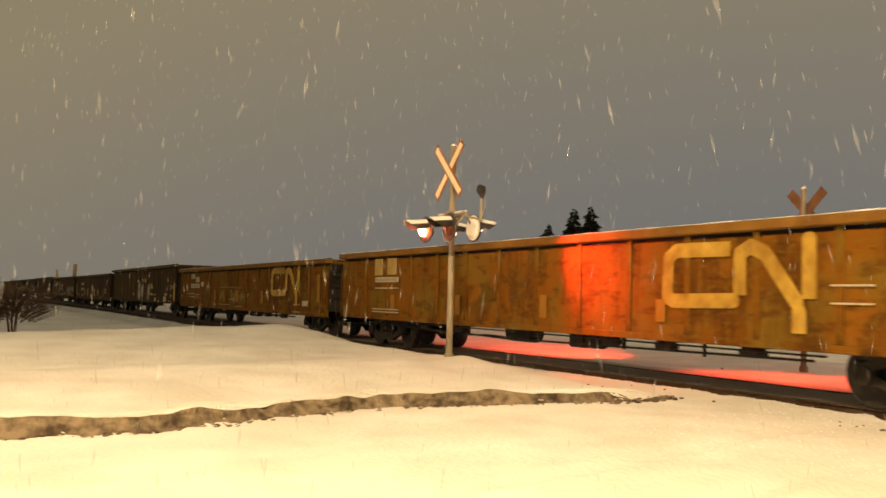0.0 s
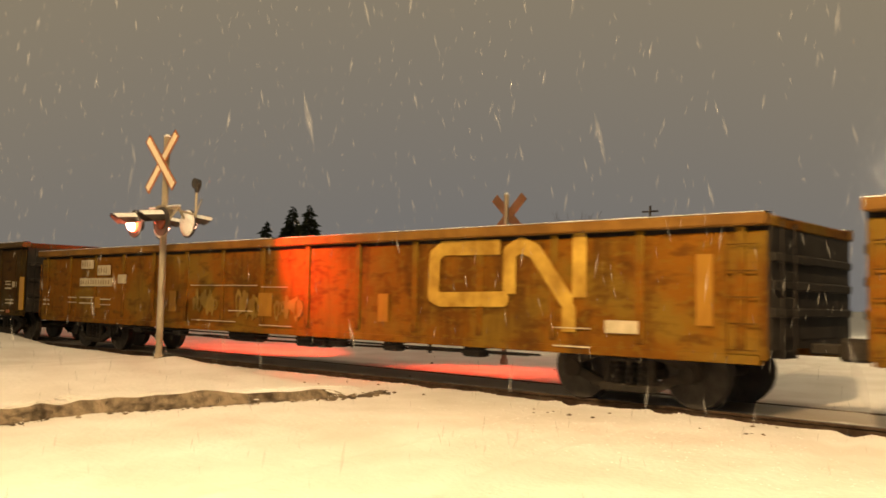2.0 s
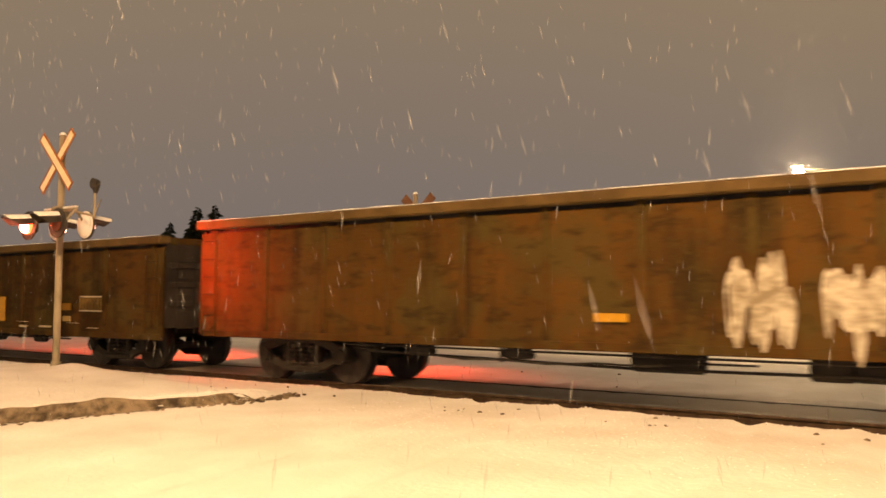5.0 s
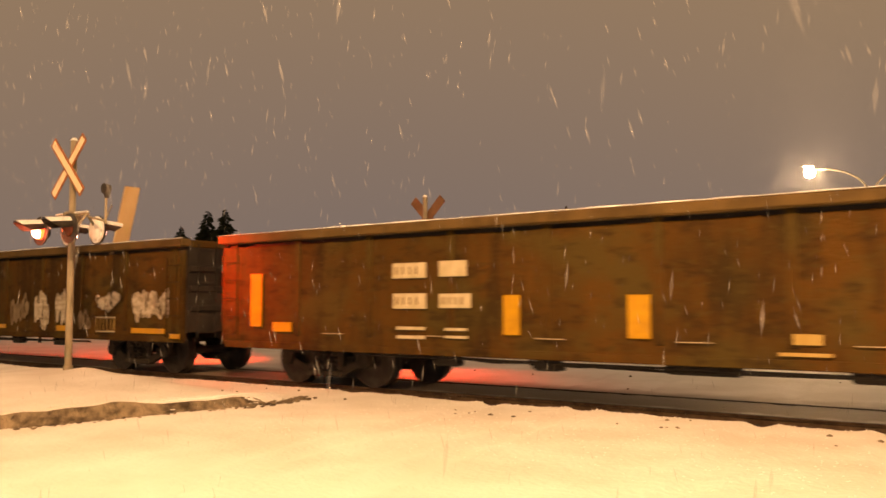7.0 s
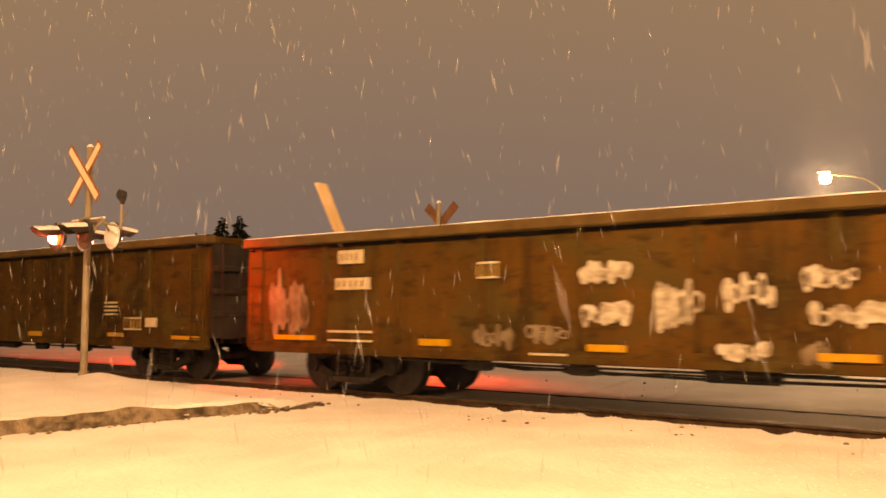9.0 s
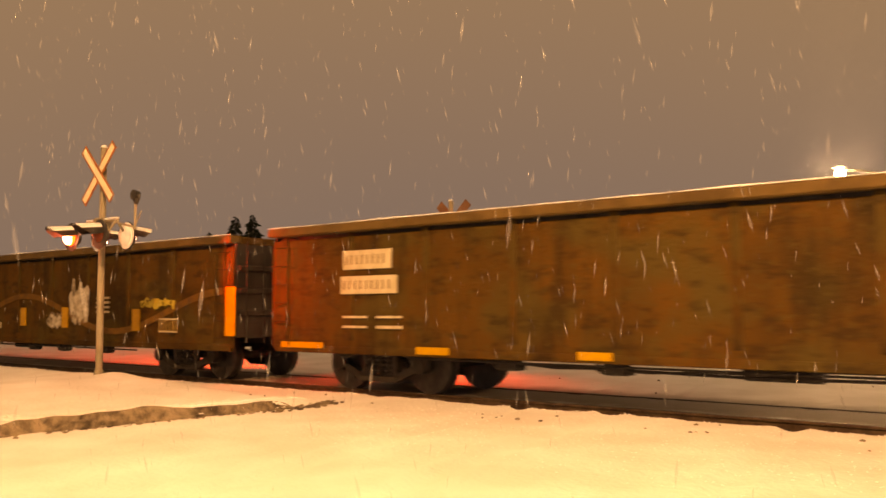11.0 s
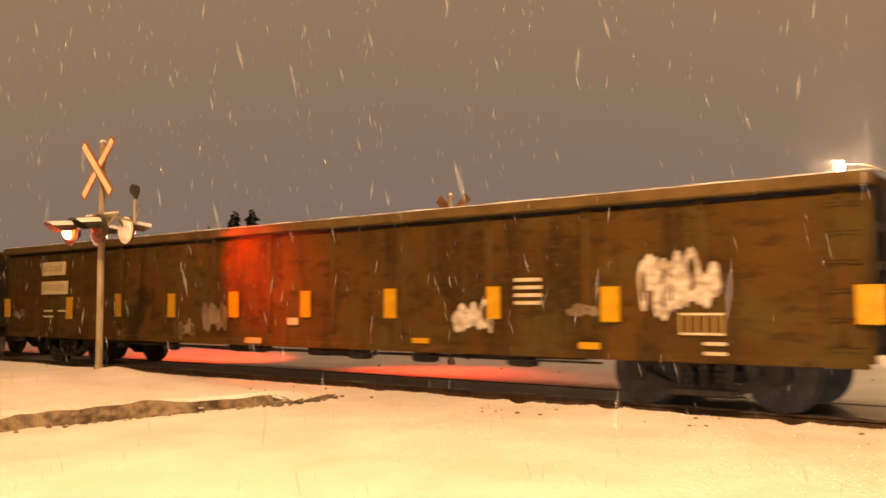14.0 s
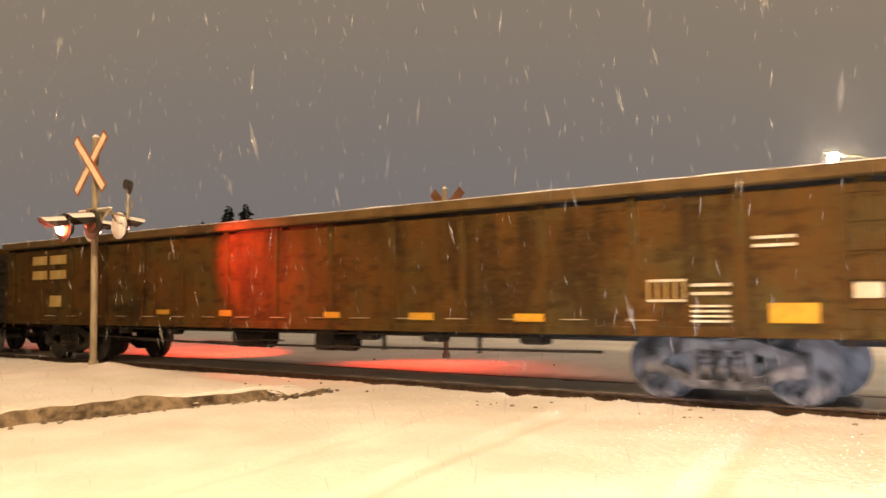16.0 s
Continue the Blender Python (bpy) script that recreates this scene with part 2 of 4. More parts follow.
def tube(bm, a, b, r0, r1=None, seg=10):
    a, b = Vector(a), Vector(b)
    d = b - a
    r = bmesh.ops.create_cone(bm, cap_ends=True, segments=seg, radius1=r0, radius2=r0 if r1 is None else r1, depth=d.length)
    bmesh.ops.transform(bm, matrix=Matrix.Translation((a + b) / 2) @ d.to_track_quat("Z", "Y").to_matrix().to_4x4(), verts=r["verts"])
    return r["verts"]


def beam(bm, a, b, w, h):
    """A square bar from a to b."""
    a, b = Vector(a), Vector(b)
    d = b - a
    r = bmesh.ops.create_cube(bm, size=1)
    bmesh.ops.scale(bm, vec=(w, h, d.length), verts=r["verts"])
    bmesh.ops.transform(bm, matrix=Matrix.Translation((a + b) / 2) @ d.to_track_quat("Z", "Y").to_matrix().to_4x4(), verts=r["verts"])


def mesh_of(name, mat, build, *args):
    bm = bmesh.new()
    build(bm, *args)
    me = bpy.data.meshes.new(name)
    bm.to_mesh(me)
    bm.free()
    me.materials.append(M[mat])
    return me


# ---------------------------------------------------------------- ground
TRACK_Y, SIDE_Y = 11.75, 10.23
RAILS = (TRACK_Y - 0.7525, TRACK_Y + 0.7525)


def smooth(a, b, v):
    t = min(1, max(0, (v - a) / (b - a)))
    return t * t * (3 - 2 * t)


def road_edge(y):
    return -9.72 - 0.55 * math.exp(-((y - 4.7) / 1.5) ** 2) + 0.35 * smooth(6.0, 7.6, y) + 0.16 * noise.noise((0, y * 0.9, 0)) + 0.08 * noise.noise((3, y * 4, 0))


def height(x, y):
    far = smooth(60, 160, math.hypot(x, y))
    z = -0.13 + 0.12 * smooth(1, 9.5, y)
    edge = road_edge(y)
    verge = smooth(edge + 0.02, edge - 0.16, x)
    z += 0.035 * noise.noise((x * 2.6, y * 2.6, 11)) * math.exp(-((x - edge + 0.5) / 0.7) ** 2) * smooth(-6, 0, y)
    fade = 1 - smooth(8.2, 9.3, y)
    z += verge * fade * 0.13
    z += 0.14 * smooth(-10, -14, x) * (1 - smooth(8.6, 9.9, y)) * smooth(-60, -24, x)
    bank = math.exp(-((x + 22.8 + 0.25 * y * 0.3) / 2.2) ** 2) * (1 - smooth(9.2, 10.0, y)) * smooth(-30, 0, y)
    z += bank * (0.16 + 0.012 * max(0, y) + 0.05 * noise.noise((x * 0.8, y * 0.8, 2)))
    z += 0.07 * math.exp(-((x + 13.7) ** 2 + (y - 8.25) ** 2) / 0.12)
    z -= 0.13 * math.exp(-((x + 16.6) / 1.5) ** 2) * (1 - smooth(7.6, 9.0, y))
    z -= 0.45 * smooth(-24.5, -29, x) * (1 - smooth(9.5, 11, y))
    z += 0.025 * noise.noise((x * 0.5, y * 0.5, 5)) + 0.012 * noise.noise((x * 2.3, y * 2.3, 1))
    if x > -9:
        for k in (-1.2, -2.6, -4.9, -6.3):
            u = x - k + 0.16 * (y - 7)
            z += 0.018 * math.exp(-((abs(u) - 0.22) / 0.09) ** 2) - 0.028 * math.exp(-(u / 0.16) ** 2) * (1 + 0.4 * noise.noise((x * 6, y * 6, 4)))
    if y > 9.5:
        z += 0.10 * smooth(14.5, 18, y)
        ridge = 0.07 * noise.noise((x * 1.1, 0.3, 8)) + 0.06 * noise.noise((x * 4.7, 0.9, 8))
        trench = smooth(10.30 + ridge, 10.62 + ridge, y) * (1 - smooth(11.05, 11.10, y))
        z -= 0.17 * trench
        level = smooth(11.06, 11.16, y) * (1 - smooth(13.0, 14.0, y))
        z = z * (1 - level) + level * (-0.010 + 0.3 * (z + 0.010))
    return z * (1 - far) - 0.6 * far


def axis(spans):
    out = []
    for a, b, n in spans:
        out += list(np.linspace(a, b, n, endpoint=False))
    return out + [spans[-1][1]]


def ground():
    xs = axis([(-2500, -300, 12), (-300, -60, 24), (-60, -30, 50), (-30, -11, 130), (-11, 1, 170), (1, 12, 40), (12, 80, 14), (80, 2500, 12)])
    ys = axis([(-2500, -100, 10), (-100, -8, 16), (-8, 1.5, 40), (1.5, 10.2, 90), (10.2, 11.2, 22), (11.2, 13.2, 22), (13.2, 20, 26), (20, 70, 20), (70, 300, 12), (300, 2500, 10)])
    verts = [(x, y, height(x, y)) for y in ys for x in xs]
    n = len(xs)
    faces = [(j * n + i, j * n + i + 1, (j + 1) * n + i + 1, (j + 1) * n + i) for j in range(len(ys) - 1) for i in range(n - 1)]
    me = bpy.data.meshes.new("ground")
    me.from_pydata(verts, [], faces)
    me.materials.append(M["snow"])
    me.polygons.foreach_set("use_smooth", [True] * len(me.polygons))
    tagged(put("ground", me), "snow-covered road and verge beside a railway crossing", "ground", kind="structure")


ground()


def clumps(name, mat, items, seed):
    """Many small uneven lumps in one mesh; items: centre, radius, squash."""
    rng = random.Random(seed)
    bm = bmesh.new()
    bmesh.ops.create_icosphere(bm, subdivisions=1, radius=1)
    base_v, base_f = [v.co.copy() for v in bm.verts], [[v.index for v in f.verts] for f in bm.faces]
    bm.free()
    vs, fs = [], []
    for c, r, q in items:
        o = len(vs)
        for v in base_v:
            g = r * rng.uniform(0.75, 1.2)
            vs.append((c[0] + v.x * g, c[1] + v.y * g * q[0], c[2] + v.z * g * q[1]))
        fs += [[o + i for i in f] for f in base_f]
    me = bpy.data.meshes.new(name)
    me.from_pydata(vs, [], fs)
    me.materials.append(M[mat])
    return put(name, me)


def plough_edge():
    """The cut, dirty face of the ploughed road's edge, a broken crust above it and crumbs at its foot."""
    rng = random.Random(4)
    bm = bmesh.new()
    rows = []
    for k in range(1400):
        y = -4.0 + k * 13.0 / 1399
        e = road_edge(y)
        full = (0.68 + 0.32 * smooth(-0.35, 0.25, noise.noise((7, y * 0.75, 3)) + 0.2 * noise.noise((2, y * 3, 3)))) * (1 - smooth(7.6, 8.9, y))
        foot, crest = height(e + 0.14, y), height(e - 0.20, y)
        row = []
        for q in range(7):
            u = q / 6
            bulge = 0.05 * noise.noise((y * 3.5, u * 2.5, 6)) + 0.03 * noise.noise((y * 11, u * 5, 1)) + 0.018 * noise.noise((y * 31, u * 9, 2))
            x = e + 0.09 - 0.20 * u + bulge + 0.10 * (1 - full) * (u - 0.5)
            z = foot - 0.02 + (crest - foot + 0.070) * u * full + 0.03 * noise.noise((y * 5, u * 3, 9)) * math.sin(math.pi * u) - 0.06 * smooth(0.6, 0.0, full)
            row.append(bm.verts.new((x, y, z)))
        row.append(bm.verts.new((e - 0.34, y, crest - 0.05)))
        rows.append(row)
    for a, b in zip(rows, rows[1:]):
        for q in range(len(a) - 1):
            bm.faces.new((a[q], b[q], b[q + 1], a[q + 1]))
    tagged(finish("plough_edge", bm, "slush"), "dirty brown cut face of the ploughed road edge", "slush", kind="stuff")
    items, caps = [], []
    for k in range(1500):
        y = rng.uniform(-3.5, 9.3)
        e = road_edge(y)
        p = (e + rng.gauss(0.02, 0.10), y, height(e + 0.2, y) + rng.uniform(-0.01, 0.02))
        items.append((p, rng.uniform(0.008, 0.026) * (1.6 if y > 7.8 else 1.0), (1.8, 0.6)))
    for k in range(700):
        y = rng.uniform(-3.5, 9.0)
        x = road_edge(y) - 0.24 - abs(rng.gauss(0, 0.12))
        caps.append(((x, y, height(x, y) + 0.006), rng.uniform(0.02, 0.06), (2.2, 0.45)))
    tagged(clumps("slush_crumbs", "slush", items, 4), "crumbled dark slush along the ploughed road edge", "slush", kind="stuff")
    tagged(clumps("plough_edge_snow", "snow", caps, 9), "broken snow crust along the ploughed road edge", "snow", kind="stuff")
    items = [((x, y, height(x, y) + 0.008), rng.uniform(0.012, 0.03), (1, 0.7)) for x, y in ((rng.uniform(-11.5, -6.5), rng.uniform(8.4, 10.3)) for k in range(9))]
    items += [((x, y, height(x, y) + 0.008), rng.uniform(0.012, 0.035), (1, 0.7)) for x, y in ((rng.uniform(-14, -3), rng.uniform(11.4, 16.5)) for k in range(9))]
    items += [((x, y, height(x, y)), rng.uniform(0.012, 0.04), (1.2, 0.6)) for x, y in ((rng.uniform(-7.5, 0.5), 9.2 + abs(rng.gauss(0, 0.5))) for k in range(22))]
    tagged(clumps("snow_clods", "slush", items, 5), "scattered dark ice clods on trampled snow", "clods", kind="stuff")


plough_edge()


def track():
    prof = [(-0.07, -0.17), (0.07, -0.17), (0.07, -0.155), (0.012, -0.13), (0.012, -0.04), (0.036, -0.03), (0.036, 0), (-0.036, 0), (-0.036, -0.03),
            (-0.012, -0.04), (-0.012, -0.13), (-0.07, -0.155)]
    t = tagged(new("railway_track"), "steel rails on creosoted ties, half buried in snow", "railway track", kind="structure")
    for y in RAILS:
        bm = bmesh.new()
        a = [bm.verts.new((-400, y + p[0], p[1])) for p in prof]
        b = [bm.verts.new((150, y + p[0], p[1])) for p in prof]
        for i in range(len(prof)):
            j = (i + 1) % len(prof)
            bm.faces.new((a[i], a[j], b[j], b[i]))
        rail = finish("rail", bm, "rail", t)
        bm = bmesh.new()
        box(bm, -400, 150, y - 0.034, y + 0.034, 0.001, 0.004)
        finish("rail_head", bm, "railtop", rail)
    tie = mesh_of("tie", "tie", lambda bm: box(bm, -0.11, 0.11, -1.3, 1.3, -0.16, 0, 0.01))
    for k in range(190):
        put("tie", tie, t, m=Matrix.Translation((-92 + k * 0.55, TRACK_Y - 0.16, -0.155)))
    rng = random.Random(8)
    items = [((rng.uniform(-40, 4), rng.uniform(10.45, 10.95), -0.17 + rng.uniform(0, 0.04)), rng.uniform(0.02, 0.045), (1, 0.8)) for k in range(2600)]
    crumbs = []
    for k in range(3000):
        x, y = rng.uniform(-26, 3), rng.gauss(10.42, 0.14)
        if y < 10.95:
            crumbs.append(((x, y, max(height(x, y), -0.165) + 0.003), rng.uniform(0.003, 0.016), (1.3, 0.6)))
    for k in range(900):
        x, y = rng.uniform(-8, 1), rng.uniform(6.5, 10.2)
        crumbs.append(((x, y, height(x, y)), rng.uniform(0.004, 0.013), (1, 0.7)))
    tagged(clumps("snow_crumbs", "fresh", crumbs, 7), "crumbs of broken snow along the rail and road", "snow", kind="stuff")
    tagged(clumps("ballast_stones", "ballast", items, 6), "dark ballast stones beside the rail, its shade in their colour", "ballast", kind="stuff")
    # dark bed in place of the shadow along the near rail
    bm = bmesh.new()
    box(bm, -400, 150, 10.40, 11.02, -0.32, -0.185)
    finish("ballast_bed", bm, "ballast", t, "dark ballast shoulder, the rail's shade in its colour")


track()

# ---------------------------------------------------------------- gondola cars
SPEED, PITCH, BODY = 10.6, 20.89, 19.83   # metres a second, car to car, body length


def car_end_x(n, t):
    return -9.0 + SPEED * (t - 1.43) - PITCH * n


def build_wheel_mesh(bm):
    for s in (-1, 1):
        y = s * 0.7525
        tube(bm, (0, y - s * 0.07, 0), (0, y + s * 0.06, 0), 0.455, seg=28)
        tube(bm, (0, y - s * 0.10, 0), (0, y - s * 0.07, 0), 0.485, seg=28)
        tube(bm, (0, y + s * 0.06, 0), (0, y + s * 0.085, 0), 0.13, seg=14)
        for k in range(5):
            a = k * 2 * math.pi / 5
            tube(bm, (0.27 * math.cos(a), y + s * 0.055, 0.27 * math.sin(a)), (0.27 * math.cos(a), y + s * 0.066, 0.27 * math.sin(a)), 0.045, seg=8)
    tube(bm, (0, -1.02, 0), (0, 1.02, 0), 0.075, seg=12)


def build_side_frame(bm):
    """A cast truck side: two sloping arms, a deep middle with a spring opening, and boxes over the axles."""
    for s in (-1, 1):
        box(bm, s * 0.89 - 0.16, s * 0.89 + 0.16, -0.07, 0.07, 0.38, 0.66, 0.03)
        beam(bm, (s * 0.85, 0, 0.58), (s * 0.34, 0, 0.74), 0.13, 0.15)
        beam(bm, (s * 0.80, 0, 0.42), (s * 0.36, 0, 0.24), 0.12, 0.13)
        box(bm, s * 0.34 - 0.06, s * 0.34 + 0.06, -0.06, 0.06, 0.20, 0.78, 0.02)
        tube(bm, (s * 0.89, -0.10, 0.455), (s * 0.89, 0.10, 0.455), 0.13, seg=12)
    box(bm, -0.42, 0.42, -0.07, 0.07, 0.66, 0.80, 0.02)
    box(bm, -0.42, 0.42, -0.08, 0.08, 0.17, 0.28, 0.02)


def build_springs(bm):
    rings = []
    for k in range(11):
        r = 0.088 if k % 2 else 0.068
        rings.append([bm.verts.new((r * math.cos(a), r * math.sin(a), 0.28 + k * 0.038)) for a in np.linspace(0, 2 * math.pi, 10, endpoint=False)])
    for a, b in zip(rings, rings[1:]):
        for q in range(10):
            bm.faces.new((a[q], a[(q + 1) % 10], b[(q + 1) % 10], b[q]))


def build_bolster(bm):
    box(bm, -0.20, 0.20, -1.05, 1.05, 0.58, 0.84, 0.03)
    box(bm, -0.35, 0.35, -0.5, 0.5, 0.84, 0.98, 0.02)
    for s in (-1, 1):
        box(bm, s * 0.42 - 0.05, s * 0.42 + 0.05, -0.9, 0.9, 0.36, 0.50, 0.01)


def build_coupler(bm):
    box(bm, -0.05, 0.62, -0.07, 0.07, 0.78, 0.92, 0.02)
    box(bm, 0.42, 0.72, -0.14, 0.12, 0.70, 1.0, 0.04)


def build_post(bm, top, deep):
    box(bm, -0.06, 0.06, -deep, 0.0, 0.86, top - 0.155, min(0.015, deep / 3))


def build_bearer(bm, W, sill):
    box(bm, -0.05, 0.05, 0.10, W - 0.10, sill - 0.10, 0.99)
    for y in (0.16, W - 0.34):
        box(bm, -0.17, 0.20, y, y + 0.18, sill - 0.22, sill + 0.02, 0.03)
        tube(bm, (-0.22, y + 0.09, sill - 0.16), (0.26, y + 0.09, sill - 0.16), 0.05, seg=8)


def build_ladder(bm, top):
    for s in (-1, 1):
        box(bm, s * 0.21 - 0.008, s * 0.21 + 0.008, -0.010, 0.010, 0.75, top - 0.1)


def ladder(car, paint, top, label, m):
    stiles = shared(("ladder", top, paint), lambda: mesh_of("ladder", paint, build_ladder, top))
    rung = shared(("rung", paint), lambda: mesh_of("rung", paint, lambda bm: tube(bm, (-0.21, 0, 0), (0.21, 0, 0), 0.009, seg=6)))
    ob = put("ladder", stiles, car, label, m)
    for k in range(6):
        put("rung", rung, ob, m=Matrix.Translation((0, 0, 0.85 + k * 0.32)))


WHEEL = mesh_of("wheelset", "wheel", build_wheel_mesh)
FRAME = mesh_of("side_frame", "steel", build_side_frame)
SPRING = mesh_of("spring", "steel", build_springs)
BOLSTER = mesh_of("bolster", "steel", build_bolster)
COUPLER = mesh_of("coupler", "steel", build_coupler)
TRUCKS_AT = (2.15, BODY - 2.15)
SHARED = {}


def shared(key, make):
    if key not in SHARED:
        SHARED[key] = make()
    return SHARED[key]


def headlit_copy(me):
    """The same casting in paler steel: headlamp light and snow dust put into its colour."""
    def make():
        c = me.copy()
        for k in range(len(c.materials)):
            c.materials[k] = M["headlit"]
        return c
    return shared(("headlit", me.name), make)


def freight_car(n, paint, top, posts, sill, label):
    """x runs from the rear end (0) to the leading end (BODY); y is 0 at the near side plate; z is 0 at the rail's top."""
    car = tagged(new("gondola_car"), label, "gondola car", "cars of the freight train")
    W = 2 * (TRACK_Y - SIDE_Y)
    bm = bmesh.new()
    for y in (0.03, W - 0.03):
        box(bm, 0.03, BODY - 0.03, y - 0.012, y + 0.012, sill, top - 0.215)
    finish("side_plate", bm, paint, car)
    # black backing of the slot: stands in for the shadow below the top chord
    bm = bmesh.new()
    for y in (0.13, W - 0.13):
        box(bm, 0.06, BODY - 0.06, y - 0.01, y + 0.01, 1.1, top - 0.03)
    finish("inner_lining", bm, "black", car, "black inner wall that gives the shade under the rim")
    bm = bmesh.new()
    box(bm, 0.0, BODY, 0.08, W - 0.08, 0.98, 1.12)
    box(bm, 0.3, BODY - 0.3, W / 2 - 0.22, W / 2 + 0.22, 0.70, 0.98)
    finish("floor", bm, "black", car)
    for x in (0.03, BODY - 0.03):
        bm = bmesh.new()
        box(bm, x - 0.02, x + 0.02, 0.06, W - 0.06, 0.86, top - 0.06)
        wall = finish("end_wall", bm, "black", car, "black ribbed end wall")
        rib = shared("rib", lambda: mesh_of("end_rib", "black", lambda bm: box(bm, -0.07, 0.07, 0.1, W - 0.1, 0, 0.12, 0.02)))
        for k in range(3):
            put("end_rib", rib, wall, m=Matrix.Translation((x, 0, 1.25 + k * (top - 1.5) / 3)))
    for y in (0.0, W):
        s = 1 if y == 0 else -1
        bm = bmesh.new()
        box(bm, 0, BODY, min(y - s * 0.12, y + s * 0.13), max(y - s * 0.12, y + s * 0.13), top - 0.150, top, 0.02)
        finish("top_chord", bm, "chord_brown" if paint == "oxide" else "chord_dark", car)
        bm = bmesh.new()
        rows = []
        for k in range(81):
            h = 0.012 + 0.022 * abs(noise.noise((k * 0.31, n * 3.1, y)))
            x, y0, y1 = k * BODY / 80, y - s * 0.11, y + s * 0.12
            rows.append([bm.verts.new(v) for v in ((x, y0, top + 0.002), (x, y0 + s * 0.03, top + h), (x, y1 - s * 0.03, top + h), (x, y1, top + 0.002))])
        for a, b in zip(rows, rows[1:]):
            for q in range(3):
                bm.faces.new((a[q], a[q + 1], b[q + 1], b[q]))
        finish("snow_cap", bm, "fresh", car, "thin ridge of snow on the rim")
        bm = bmesh.new()
        box(bm, 0.1, BODY - 0.1, min(y, y + s * 0.09), max(y, y + s * 0.09), sill - 0.06, sill + 0.06, 0.01)
        finish("side_sill", bm, paint, car)
    for x in (0.05, BODY - 0.05):
        bm = bmesh.new()
        box(bm, x - 0.06, x + 0.06, 0.14, W - 0.14, top - 0.16, top - 0.02, 0.015)
        finish("end_chord", bm, paint, car)
    deep = 0.034 if paint == "oxide" else 0.022
    post = shared(("post", paint, top), lambda: mesh_of("side_post", paint, build_post, top, deep))
    for k in range(posts):
        x = 0.35 + k * (BODY - 0.7) / (posts - 1)
        put("side_post", post, car, m=Matrix.Translation((x, 0.02, 0)))
        put("side_post", post, car, m=pose(x, W - 0.02, 0, 0, 0, 180))
    ladder(car, paint, top - 0.25, "painted grab-iron ladder", pose(0.30, -0.045, 0))
    ladder(car, paint, top - 0.25, "painted grab-iron ladder", pose(BODY - 0.30, -0.045, 0))
    ladder(car, "black", top, "black steel grab-iron ladder", pose(BODY + 0.07, 0.45, 0, 0, 0, 90))
    put("coupler", COUPLER, car, "", pose(BODY, W / 2, 0))
    put("coupler", COUPLER, car, "", pose(0, W / 2, 0, 0, 0, 180))
    # brake gear below the floor
    bm = bmesh.new()
    tube(bm, (8.2, 0.62, 0.66), (9.1, 0.62, 0.66), 0.2, seg=14)
    finish("air_reservoir", bm, "black", car)
    bm = bmesh.new()
    box(bm, 10.4, 10.9, 0.45, 0.8, 0.46, 0.95, 0.04)
    tube(bm, (10.9, 0.6, 0.6), (11.3, 0.6, 0.6), 0.14, seg=10)
    finish("brake_valve", bm, "black", car)
    # cross bearers under the floor, and the lumps of hinges and brackets hung from them
    bearer = shared(("bearer", sill), lambda: mesh_of("cross_bearer", "black", build_bearer, W, sill))
    for x in (4.9, 6.6, 11.9, 13.3, 15.1):
        put("cross_bearer", bearer, car, m=Matrix.Translation((x, 0, 0)))
    bm = bmesh.new()
    tube(bm, (3.7, 0.30, 0.60), (8.3, 0.32, 0.52), 0.02, seg=6)
    tube(bm, (8.3, 0.32, 0.52), (BODY - 3.7, 0.30, 0.60), 0.02, seg=6)
    droop = [(3.6 + 0.7 * k, 0.20, 0.66 - 0.10 * math.sin(math.pi * k / 9) - 0.03 * (k % 2)) for k in range(10)]
    for a, b in zip(droop, droop[1:]):
        tube(bm, a, b, 0.014, seg=6)
    tube(bm, (3.4, 0.16, sill - 0.10), (BODY - 3.4, 0.16, sill - 0.12), 0.016, seg=6)
    for x in (4.6, 6.3, 12.2, 14.1):
        box(bm, x - 0.015, x + 0.015, 0.28, 0.34, 0.52, 0.95)
    finish("brake_rod", bm, "black", car)
    for x in TRUCKS_AT:
        headlit = n >= 8 and x > BODY / 2
        bolster, side_frame, spring, wheel = [headlit_copy(q) if headlit else q for q in (BOLSTER, FRAME, SPRING, WHEEL)]
        tr = put("truck", bolster, car, "paler truck, headlamp light and snow dust in its colour" if headlit else "grimy cast steel truck with snow-dusted wheels", pose(x, W / 2, 0))
        for s in (-1, 1):
            put("side_frame", side_frame, tr, m=pose(0, s * 1.0, 0))
            for q in (-0.2, 0, 0.2):
                put("spring", spring, tr, m=pose(q, s * 1.0, 0))
        for s in (-1, 1):
            WHEELS.append(put("wheelset", wheel, tr, m=pose(s * 0.89, 0, 0.457)))
    CARS.append((car, n))
    return car


CARS, WHEELS = [], []


def sheet(car, name, mat, x0, x1, z0, z1, label="", lift=0.0):
    """A painted or stuck-on mark, a few millimetres proud of the posts' faces."""
    key = ("sheet", mat, round(x1 - x0, 3), round(z1 - z0, 3))
    w, h = x1 - x0, z1 - z0
    me = shared(key, lambda: mesh_of(name, mat, lambda bm: box(bm, 0, w, -0.004, 0.012, 0, h)))
    return put(name, me, car, label, Matrix.Translation((x0, -0.016 - lift, z0)))


